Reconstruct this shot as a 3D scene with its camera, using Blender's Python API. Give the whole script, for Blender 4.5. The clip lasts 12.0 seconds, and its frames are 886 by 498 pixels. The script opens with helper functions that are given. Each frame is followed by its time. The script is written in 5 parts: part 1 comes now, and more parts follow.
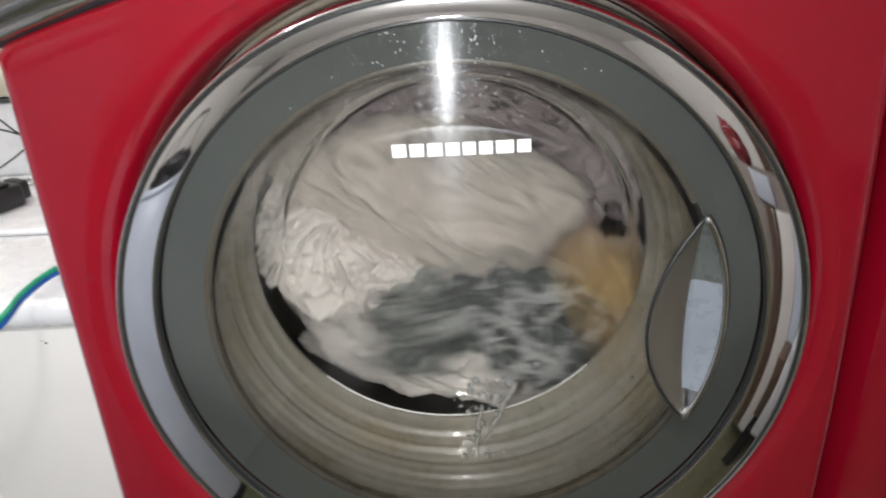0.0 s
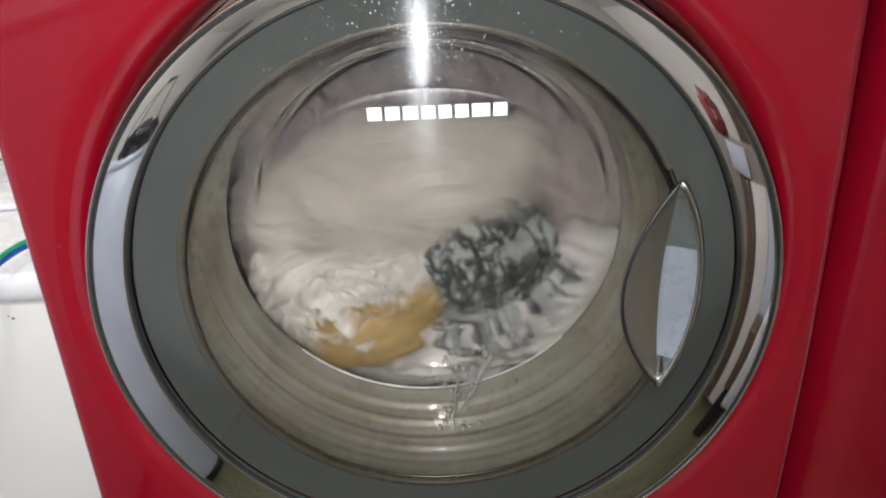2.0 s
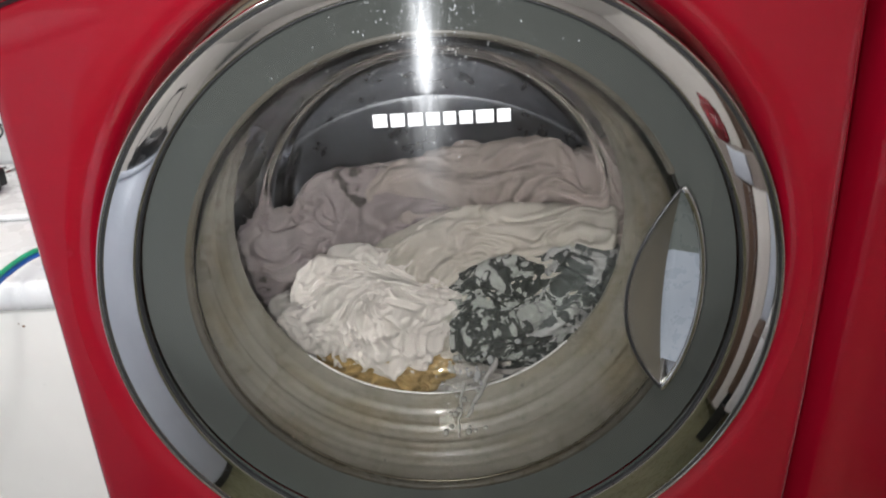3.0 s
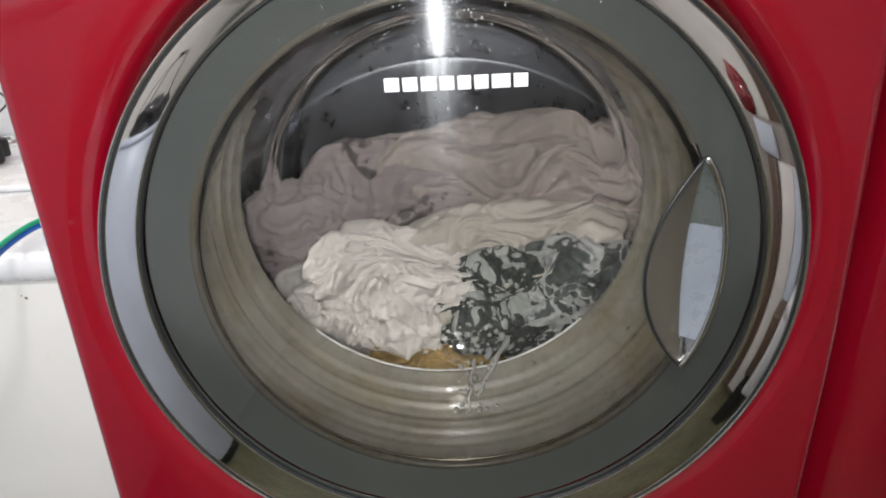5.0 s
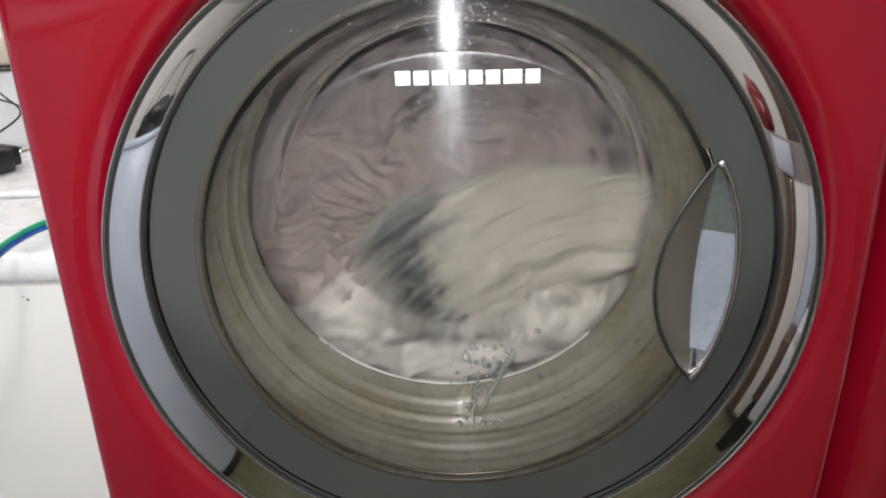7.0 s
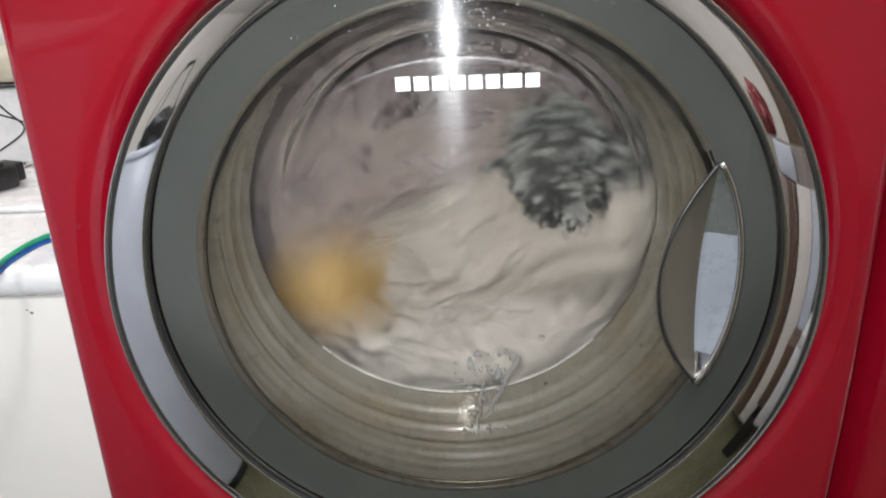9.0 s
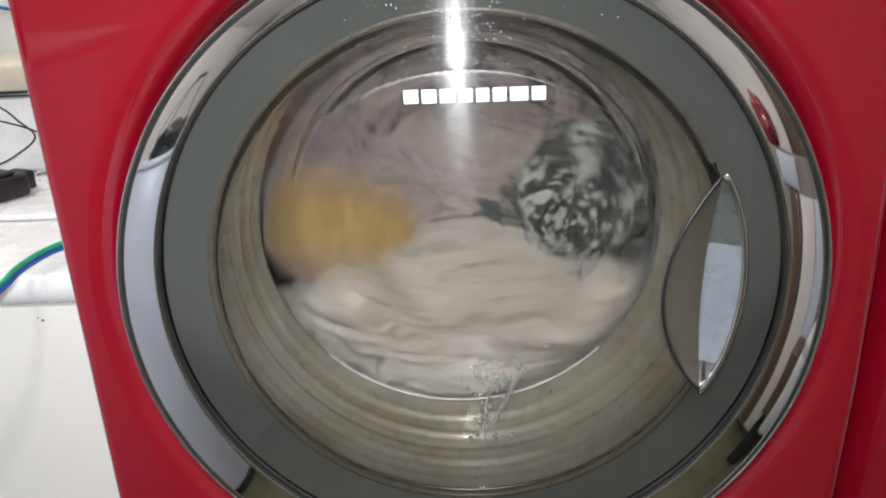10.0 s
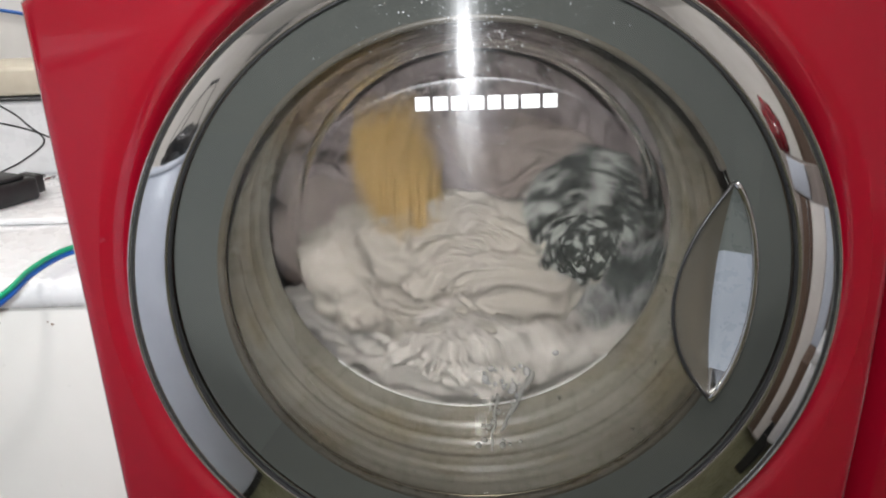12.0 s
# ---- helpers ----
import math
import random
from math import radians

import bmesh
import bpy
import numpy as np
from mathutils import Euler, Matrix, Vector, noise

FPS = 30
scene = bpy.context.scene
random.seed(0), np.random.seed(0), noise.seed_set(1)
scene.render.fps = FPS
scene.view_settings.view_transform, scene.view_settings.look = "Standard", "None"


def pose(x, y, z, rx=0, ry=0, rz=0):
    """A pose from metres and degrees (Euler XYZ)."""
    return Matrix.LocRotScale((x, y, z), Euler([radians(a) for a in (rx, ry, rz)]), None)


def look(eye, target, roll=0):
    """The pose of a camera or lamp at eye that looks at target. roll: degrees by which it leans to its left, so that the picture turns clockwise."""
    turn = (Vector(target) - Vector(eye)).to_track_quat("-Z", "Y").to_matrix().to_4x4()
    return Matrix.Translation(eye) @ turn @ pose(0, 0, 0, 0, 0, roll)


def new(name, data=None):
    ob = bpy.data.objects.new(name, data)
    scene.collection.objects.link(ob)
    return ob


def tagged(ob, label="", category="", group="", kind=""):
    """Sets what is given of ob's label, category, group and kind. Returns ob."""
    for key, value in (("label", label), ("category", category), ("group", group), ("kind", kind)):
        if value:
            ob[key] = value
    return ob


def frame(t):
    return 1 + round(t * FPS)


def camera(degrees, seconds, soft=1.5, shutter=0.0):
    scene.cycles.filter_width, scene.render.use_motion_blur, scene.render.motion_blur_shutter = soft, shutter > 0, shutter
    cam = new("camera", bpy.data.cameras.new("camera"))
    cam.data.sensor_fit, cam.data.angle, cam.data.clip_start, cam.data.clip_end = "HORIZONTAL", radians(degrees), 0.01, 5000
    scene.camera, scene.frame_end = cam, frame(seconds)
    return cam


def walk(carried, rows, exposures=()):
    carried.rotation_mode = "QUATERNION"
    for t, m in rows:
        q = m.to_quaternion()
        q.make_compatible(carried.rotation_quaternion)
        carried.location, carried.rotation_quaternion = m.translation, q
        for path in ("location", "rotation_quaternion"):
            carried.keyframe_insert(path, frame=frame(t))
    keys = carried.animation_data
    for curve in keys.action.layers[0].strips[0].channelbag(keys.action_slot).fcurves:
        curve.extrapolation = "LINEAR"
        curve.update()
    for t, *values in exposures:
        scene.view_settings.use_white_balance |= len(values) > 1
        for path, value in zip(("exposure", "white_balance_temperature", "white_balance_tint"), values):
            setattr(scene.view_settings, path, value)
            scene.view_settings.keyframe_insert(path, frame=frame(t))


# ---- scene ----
# ---- camera ----
DOOR_Z = 0.82          # height of the door's centre over the floor
cam = camera(58.0, 12.0, soft=1.9, shutter=1.6)
PATH = [  # seconds, x, y, z from the door's centre, pitch, yaw, roll
    (0, 0.0152, -0.5048, 0.2856, -23.75, 2.59, -3.95),
    (0.5, 0.0129, -0.5004, 0.2765, -23.45, 1.50, -2.85),
    (1, 0.0096, -0.5035, 0.2735, -24.05, 1.76, -2.38),
    (1.5, 0.0102, -0.5052, 0.2714, -24.37, 0.93, -2.54),
    (2, 0.0132, -0.5090, 0.2684, -24.47, 0.63, -3.26),
    (2.5, 0.0143, -0.5166, 0.2727, -24.18, 0.92, -3.53),
    (3, 0.0127, -0.5178, 0.2669, -23.60, 0.94, -3.67),
    (5, 0.0090, -0.5028, 0.2525, -24.85, 1.66, -3.44),
    (5.5, 0.0126, -0.5087, 0.2558, -24.43, 1.93, -3.64),
    (6, 0.0136, -0.5106, 0.2514, -24.11, 1.82, -3.09),
    (6.5, 0.0081, -0.5061, 0.2273, -22.66, 2.15, -2.06),
    (8.5, 0.0087, -0.5110, 0.2158, -20.77, 2.16, -2.84),
    (9, 0.0093, -0.5089, 0.2147, -20.51, 2.37, -2.92),
    (9.5, 0.0105, -0.5101, 0.2155, -20.24, 2.39, -2.83),
    (10, 0.0080, -0.5144, 0.2200, -20.09, 2.70, -2.95),
    (10.5, 0.0082, -0.5155, 0.2204, -19.83, 2.81, -2.84),
    (11, 0.0072, -0.5159, 0.2189, -19.71, 2.86, -2.74),
    (11.5, 0.0062, -0.5163, 0.2181, -19.66, 2.87, -2.73),
    (12, 0.0036, -0.5146, 0.2221, -19.79, 2.97, -2.79),
]
walk(cam, [(t, pose(x, y, z + DOOR_Z, 90 + p, 0, w) @ pose(0, 0, 0, 0, 0, r)) for t, x, y, z, p, w, r in PATH], exposures=((0.0, -0.10), (6.5, -0.08), (8.5, 0.0), (12.0, -0.02)))

# ---- light ----
world = bpy.data.worlds.new("world")
scene.world = world
world.use_nodes = True
world.node_tree.nodes["Background"].inputs[0].default_value = (0.9, 0.95, 1.0, 1)
world.node_tree.nodes["Background"].inputs[1].default_value = 0.05
scene.view_settings.exposure = 0.0


def room_lamp(eye, power, radius):
    data = bpy.data.lights.new("ceiling_lamp_light", "POINT")
    data.energy, data.shadow_soft_size, data.color = power, radius, (1.0, 0.985, 0.985)
    lamp = new("ceiling_lamp_light", data)
    lamp.location = eye


room_lamp((-0.05, -1.15, 2.30), 30, 0.10)
room_lamp((-1.05, 0.25, 2.30), 18, 0.05)
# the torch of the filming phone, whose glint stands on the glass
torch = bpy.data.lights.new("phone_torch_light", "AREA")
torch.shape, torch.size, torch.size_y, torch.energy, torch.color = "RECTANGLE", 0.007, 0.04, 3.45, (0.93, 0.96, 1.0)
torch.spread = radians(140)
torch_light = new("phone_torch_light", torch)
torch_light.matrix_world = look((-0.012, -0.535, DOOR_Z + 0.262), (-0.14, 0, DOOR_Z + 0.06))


# ---- materials ----
def material(name):
    m = bpy.data.materials.new(name)
    m.use_nodes = True
    nt = m.node_tree
    return m, nt, nt.nodes["Principled BSDF"]


def link(nt, a, b):
    nt.links.new(a, b)


def noise_tex(nt, scale, detail=4.0, rough=0.55, coord="Object", stretch=None):
    tc = nt.nodes.new("ShaderNodeTexCoord")
    n = nt.nodes.new("ShaderNodeTexNoise")
    n.inputs["Scale"].default_value, n.inputs["Detail"].default_value, n.inputs["Roughness"].default_value = scale, detail, rough
    if stretch:
        mp = nt.nodes.new("ShaderNodeMapping")
        mp.inputs["Scale"].default_value = stretch
        link(nt, tc.outputs[coord], mp.inputs[0])
        link(nt, mp.outputs[0], n.inputs["Vector"])
    else:
        link(nt, tc.outputs[coord], n.inputs["Vector"])
    return n


def ramp(nt, source, stops):
    r = nt.nodes.new("ShaderNodeValToRGB")
    while len(r.color_ramp.elements) < len(stops):
        r.color_ramp.elements.new(0.5)
    for e, (p, c) in zip(r.color_ramp.elements, stops):
        e.position, e.color = p, (*c, 1)
    link(nt, source, r.inputs[0])
    return r


def bump(nt, bsdf, source, strength, distance=0.002):
    b = nt.nodes.new("ShaderNodeBump")
    b.inputs["Strength"].default_value, b.inputs["Distance"].default_value = strength, distance
    link(nt, source, b.inputs["Height"])
    link(nt, b.outputs[0], bsdf.inputs["Normal"])


def surface(name, low, high, rough, metal=0.0, scale=20, relief=0.0, relief_scale=200, distance=0.001, coat=0.0, rough_var=0.08, stretch=None):
    """A surface that wavers between two colours at a large and a small scale, with a fine relief."""
    m, nt, b = material(name)
    n = noise_tex(nt, scale, stretch=stretch)
    r = ramp(nt, n.outputs["Fac"], [(0.3, low), (0.7, high)])
    link(nt, r.outputs[0], b.inputs["Base Color"])
    b.inputs["Metallic"].default_value = metal
    n2 = noise_tex(nt, scale * 7, 5)
    mr = nt.nodes.new("ShaderNodeMapRange")
    mr.inputs["From Min"].default_value, mr.inputs["From Max"].default_value = 0.3, 0.7
    mr.inputs["To Min"].default_value, mr.inputs["To Max"].default_value = max(rough - rough_var, 0.02), rough + rough_var
    link(nt, n2.outputs["Fac"], mr.inputs["Value"])
    link(nt, mr.outputs[0], b.inputs["Roughness"])
    b.inputs["Coat Weight"].default_value = coat
    b.inputs["Coat Roughness"].default_value = 0.04
    if relief:
        n3 = noise_tex(nt, relief_scale, 6)
        bump(nt, b, n3.outputs["Fac"], relief, distance)
    return m


def glass(name, tint, gloss_rough, strength, ior=1.5, most=0.5):
    """Thin clear glass: straight through, with a sheen by the angle."""
    m, nt, b = material(name)
    nt.nodes.remove(b)
    out = nt.nodes["Material Output"]
    clear = nt.nodes.new("ShaderNodeBsdfTransparent")
    clear.inputs[0].default_value = (*tint, 1)
    gloss = nt.nodes.new("ShaderNodeBsdfGlossy")
    gloss.inputs["Roughness"].default_value = gloss_rough
    fres = nt.nodes.new("ShaderNodeFresnel")
    fres.inputs[0].default_value = ior
    mul = nt.nodes.new("ShaderNodeMath")
    mul.operation, mul.inputs[1].default_value = "MULTIPLY", strength
    cap = nt.nodes.new("ShaderNodeMath")
    cap.operation, cap.inputs[1].default_value = "MINIMUM", most
    link(nt, mul.outputs[0], cap.inputs[0])
    mix = nt.nodes.new("ShaderNodeMixShader")
    link(nt, fres.outputs[0], mul.inputs[0])
    link(nt, cap.outputs[0], mix.inputs[0])
    link(nt, clear.outputs[0], mix.inputs[1])
    link(nt, gloss.outputs[0], mix.inputs[2])
    link(nt, mix.outputs[0], out.inputs[0])
    return m


def cloth(name, low, high, weave=900, pattern=None):
    m, nt, b = material(name)
    n = noise_tex(nt, 9, 3)
    r = ramp(nt, n.outputs["Fac"], [(0.35, low), (0.65, high)])
    colour = r.outputs[0]
    if pattern:
        scale, ink, lo, hi = pattern
        n2 = noise_tex(nt, scale, 2, 0.5)
        v = nt.nodes.new("ShaderNodeTexVoronoi")
        v.feature, v.inputs["Scale"].default_value = "DISTANCE_TO_EDGE", scale * 1.1
        mixv = nt.nodes.new("ShaderNodeMix")
        mixv.data_type = "VECTOR"
        mixv.inputs[0].default_value = 0.08
        tc = nt.nodes.new("ShaderNodeTexCoord")
        link(nt, tc.outputs["Object"], mixv.inputs[4])
        link(nt, n2.outputs["Color"], mixv.inputs[5])
        link(nt, mixv.outputs[1], v.inputs["Vector"])
        add = nt.nodes.new("ShaderNodeMath")
        add.operation = "MULTIPLY_ADD"
        add.inputs[1].default_value = 1.4
        link(nt, v.outputs["Distance"], add.inputs[0])
        link(nt, n2.outputs["Fac"], add.inputs[2])
        mask = ramp(nt, add.outputs[0], [(lo, (0, 0, 0)), (hi, (1, 1, 1))])
        mx = nt.nodes.new("ShaderNodeMix")
        mx.data_type = "RGBA"
        link(nt, mask.outputs[0], mx.inputs[0])
        link(nt, colour, mx.inputs[6])
        mx.inputs[7].default_value = (*ink, 1)
        colour = mx.outputs[2]
    link(nt, colour, b.inputs["Base Color"])
    b.inputs["Roughness"].default_value = 0.75
    b.inputs["Sheen Weight"].default_value = 0.15
    n3 = noise_tex(nt, 70, 8, 0.65)
    bump(nt, b, n3.outputs["Fac"], 0.35, 0.004)
    return m


def stained(m, tint):
    """Brownish soap scum that gathers in blotches drawn out round the rim."""
    nt = m.node_tree
    b = nt.nodes["Principled BSDF"]
    first = b.inputs["Base Color"].links[0].from_socket
    mask = ramp(nt, noise_tex(nt, 9, 5, 0.6, stretch=(1, 5, 1)).outputs["Fac"], [(0.50, (0, 0, 0)), (0.72, (0.75, 0.75, 0.75))])
    mx = nt.nodes.new("ShaderNodeMix")
    mx.data_type = "RGBA"
    link(nt, mask.outputs[0], mx.inputs[0])
    link(nt, first, mx.inputs[6])
    mx.inputs[7].default_value = (*tint, 1)
    link(nt, mx.outputs[2], b.inputs["Base Color"])


def lace(m, ink):
    """Winding bands of openwork: small dark holes between pale threads."""
    nt = m.node_tree
    b = nt.nodes["Principled BSDF"]
    first = b.inputs["Base Color"].links[0].from_socket
    band = ramp(nt, noise_tex(nt, 7, 2, 0.4).outputs["Fac"], [(0.455, (0, 0, 0)), (0.47, (1, 1, 1)), (0.525, (1, 1, 1)), (0.54, (0, 0, 0))])
    hole = ramp(nt, noise_tex(nt, 80, 2, 0.5).outputs["Fac"], [(0.49, (0, 0, 0)), (0.56, (1, 1, 1))])
    both = nt.nodes.new("ShaderNodeMath")
    both.operation = "MULTIPLY"
    link(nt, band.outputs[0], both.inputs[0])
    link(nt, hole.outputs[0], both.inputs[1])
    mx = nt.nodes.new("ShaderNodeMix")
    mx.data_type = "RGBA"
    link(nt, both.outputs[0], mx.inputs[0])
    link(nt, first, mx.inputs[6])
    mx.inputs[7].default_value = (*ink, 1)
    link(nt, mx.outputs[2], b.inputs["Base Color"])


def smeared(m, weight, rough):
    """Adds the wiped streaks that pull a glint out up and down."""
    nt = m.node_tree
    out = nt.nodes["Material Output"]
    first = out.inputs[0].links[0].from_socket
    an = nt.nodes.new("ShaderNodeBsdfAnisotropic")
    an.inputs["Roughness"].default_value, an.inputs["Anisotropy"].default_value = rough, 0.62
    tan = nt.nodes.new("ShaderNodeTangent")
    tan.direction_type, tan.axis = "RADIAL", "Z"
    link(nt, tan.outputs[0], an.inputs["Tangent"])
    mix = nt.nodes.new("ShaderNodeMixShader")
    n = noise_tex(nt, 40, 6, 0.7, stretch=(6, 1, 0.5))
    r = ramp(nt, n.outputs["Fac"], [(0.35, (weight * 0.3,) * 3), (0.7, (weight,) * 3)])
    link(nt, r.outputs[0], mix.inputs[0])
    link(nt, first, mix.inputs[1])
    link(nt, an.outputs[0], mix.inputs[2])
    link(nt, mix.outputs[0], out.inputs[0])
    return m


RED = surface("red_enamel", (0.222, 0.002, 0.0105), (0.250, 0.0025, 0.0140), 0.14, scale=3, coat=1.0, rough_var=0.03)
RED.node_tree.nodes["Principled BSDF"].inputs["Coat Roughness"].default_value = 0.02
CHROME = surface("chrome", (0.78, 0.78, 0.80), (0.84, 0.84, 0.85), 0.05, metal=1.0, scale=30, rough_var=0.03)
SMOKY = surface("smoky_plastic", (0.10, 0.09, 0.07), (0.16, 0.145, 0.115), 0.16, metal=0.5, scale=12, stretch=(1, 1, 0.2))
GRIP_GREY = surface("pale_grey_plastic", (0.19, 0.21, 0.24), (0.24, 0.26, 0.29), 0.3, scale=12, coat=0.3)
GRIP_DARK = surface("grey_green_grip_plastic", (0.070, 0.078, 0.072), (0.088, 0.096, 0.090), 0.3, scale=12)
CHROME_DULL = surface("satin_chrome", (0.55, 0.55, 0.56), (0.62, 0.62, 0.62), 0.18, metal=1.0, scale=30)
DARK_TRIM = surface("black_trim", (0.012, 0.012, 0.013), (0.02, 0.02, 0.02), 0.35, scale=30)
RIM_BRASS = surface("warm_rim", (0.30, 0.27, 0.20), (0.40, 0.36, 0.28), 0.22, metal=0.7, scale=20)
DOOR_GREY = surface("grey_green_door_plastic", (0.185, 0.206, 0.198), (0.230, 0.252, 0.242), 0.42, scale=6)
DOOR_GREY.node_tree.nodes["Principled BSDF"].inputs["Specular IOR Level"].default_value = 0.15
GASKET = surface("grey_rubber", (0.190, 0.177, 0.148), (0.255, 0.240, 0.206), 0.30, scale=14, relief=0.15, relief_scale=90, coat=0.3)
stained(GASKET, (0.17, 0.125, 0.055))
STEEL = surface("drum_steel", (0.25, 0.265, 0.31), (0.31, 0.32, 0.365), 0.33, metal=1.0, scale=5, relief=0.03, relief_scale=60)
FRONT_GLASS = glass("front_glass", (0.565, 0.556, 0.54), 0.028, 0.9)
BOWL_GLASS, _nt, _b = material("bowl_glass")
_b.inputs["Base Color"].default_value = (0.985, 0.985, 0.975, 1)
_b.inputs["Roughness"].default_value, _b.inputs["IOR"].default_value, _b.inputs["Transmission Weight"].default_value = 0.02, 1.46, 1.0
bump(_nt, _b, noise_tex(_nt, 26, 3, 0.5).outputs["Fac"], 0.22, 0.0025)
smeared(FRONT_GLASS, 0.018, 0.22)
WHITE_INK = surface("white_print", (0.80, 0.80, 0.80), (0.86, 0.86, 0.86), 0.4, scale=40)
WATER = glass("water", (0.97, 0.98, 0.98), 0.10, 8.0, 1.33, most=0.7)
FOAM = surface("soap_foam", (0.6, 0.6, 0.58), (0.78, 0.78, 0.76), 0.4, scale=200)
FOAM.node_tree.nodes["Principled BSDF"].inputs["Alpha"].default_value = 0.6
# drops and bubbles; the whitish base paints in their sparkle
DROP, _nt, _b = material("whitened_drop")
_b.inputs["Base Color"].default_value = (0.85, 0.88, 0.90, 1)
_b.inputs["Roughness"].default_value, _b.inputs["Alpha"].default_value, _b.inputs["Specular IOR Level"].default_value = 0.18, 0.32, 0.8
WHITE_ENAMEL = surface("white_enamel", (0.75, 0.76, 0.765), (0.80, 0.805, 0.81), 0.28, scale=6, coat=0.3)
CREAM_ENAMEL = surface("cream_enamel", (0.72, 0.71, 0.67), (0.79, 0.78, 0.745), 0.35, scale=5, relief=0.05, relief_scale=40)
BLUE_WHITE = surface("bluish_white_lacquer", (0.55, 0.61, 0.70), (0.63, 0.69, 0.78), 0.35, scale=4)
TAUPE = surface("taupe_wood", (0.22, 0.19, 0.17), (0.30, 0.26, 0.24), 0.5, scale=6, stretch=(5, 5, 0.5))
BEIGE = surface("beige_ledge", (0.52, 0.47, 0.36), (0.66, 0.61, 0.50), 0.5, scale=18, relief=0.1)
PLASTER = surface("wall_paint", (0.74, 0.72, 0.68), (0.81, 0.79, 0.76), 0.7, scale=4, relief=0.15, relief_scale=60)
# the dimness of the room's unseen side, put into the wall's colour
DIM_WALL = surface("darkened_wall_paint", (0.48, 0.46, 0.44), (0.56, 0.53, 0.51), 0.7, scale=3, relief=0.1, relief_scale=50)
CEILING = surface("ceiling_paint", (0.76, 0.76, 0.75), (0.82, 0.82, 0.80), 0.8, scale=4)
FLOOR = surface("olive_floor_tile", (0.10, 0.10, 0.055), (0.16, 0.155, 0.09), 0.3, scale=8, relief=0.08)
BLACK_PLASTIC = surface("black_plastic", (0.012, 0.012, 0.013), (0.025, 0.025, 0.026), 0.4, scale=60, relief=0.1)
GREEN_WIRE = surface("green_wire", (0.01, 0.32, 0.16), (0.02, 0.42, 0.22), 0.35, scale=60)
BLUE_WIRE = surface("blue_wire", (0.01, 0.09, 0.38), (0.02, 0.14, 0.48), 0.35, scale=60)
RUST = surface("rust", (0.14, 0.07, 0.03), (0.26, 0.14, 0.06), 0.8, scale=200)
WOOD_DOOR = surface("brown_door", (0.10, 0.065, 0.045), (0.16, 0.10, 0.07), 0.45, scale=8, stretch=(6, 6, 0.6))
LAMP_GLOW, _nt, _b = material("lamp_diffuser")
_b.inputs["Emission Color"].default_value = (1.0, 0.97, 0.93, 1)
_b.inputs["Emission Strength"].default_value = 14.0

CLOTH_BEIGE = cloth("ecru_cotton", (0.41, 0.375, 0.335), (0.50, 0.46, 0.415))
CLOTH_WHITE = cloth("white_cotton", (0.58, 0.545, 0.52), (0.68, 0.64, 0.61))
CLOTH_LILAC = cloth("greyish_lilac_cotton", (0.30, 0.255, 0.265), (0.39, 0.335, 0.34))
lace(CLOTH_LILAC, (0.10, 0.085, 0.085))
CLOTH_CREAM = cloth("rose_beige_cotton", (0.34, 0.285, 0.27), (0.43, 0.365, 0.345))
CLOTH_YELLOW = cloth("mustard_cotton", (0.33, 0.215, 0.07), (0.45, 0.305, 0.125))
CLOTH_DARK = cloth("dark_print_cotton", (0.028, 0.034, 0.034), (0.05, 0.056, 0.055), pattern=(38, (0.36, 0.37, 0.36), 0.66, 0.72))
CLOTH_GREY = cloth("grey_leaf_print_cotton", (0.30, 0.30, 0.31), (0.42, 0.42, 0.42), pattern=(30, (0.07, 0.08, 0.08), 0.60, 0.66))


# ---- building helpers ----
def mesh_of(name, bm, mat, smooth=True):
    me = bpy.data.meshes.new(name)
    bmesh.ops.recalc_face_normals(bm, faces=bm.faces[:])
    if smooth:
        for f in bm.faces:
            f.smooth = True
    bm.to_mesh(me)
    bm.free()
    me.materials.append(mat)
    return me


def part(name, bm, mat, parent, label="", smooth=True, sharp=None):
    me = mesh_of(name, bm, mat, smooth)
    if sharp:
        me.set_sharp_from_angle(angle=radians(sharp))
    ob = new(name, me)
    ob.parent = parent
    if label:
        ob["label"] = label
    return ob


def thing(name, m, label, category, group="", kind=""):
    ob = new(name)
    ob.matrix_world = m
    return tagged(ob, label, category, group, kind)


def add_box(bm, x0, y0, z0, x1, y1, z1, bevel=0.0, segments=2):
    vs = [bm.verts.new((x, y, z)) for x in (x0, x1) for y in (y0, y1) for z in (z0, z1)]
    fs = [bm.faces.new([vs[i] for i in q]) for q in ((0, 1, 3, 2), (4, 6, 7, 5), (0, 4, 5, 1), (2, 3, 7, 6), (0, 2, 6, 4), (1, 5, 7, 3))]
    if bevel:
        es = list({e for f in fs for e in f.edges})
        bmesh.ops.bevel(bm, geom=es, offset=bevel, segments=segments, affect="EDGES", profile=0.5)
    return bm


def box(*a, **k):
    return add_box(bmesh.new(), *a, **k)


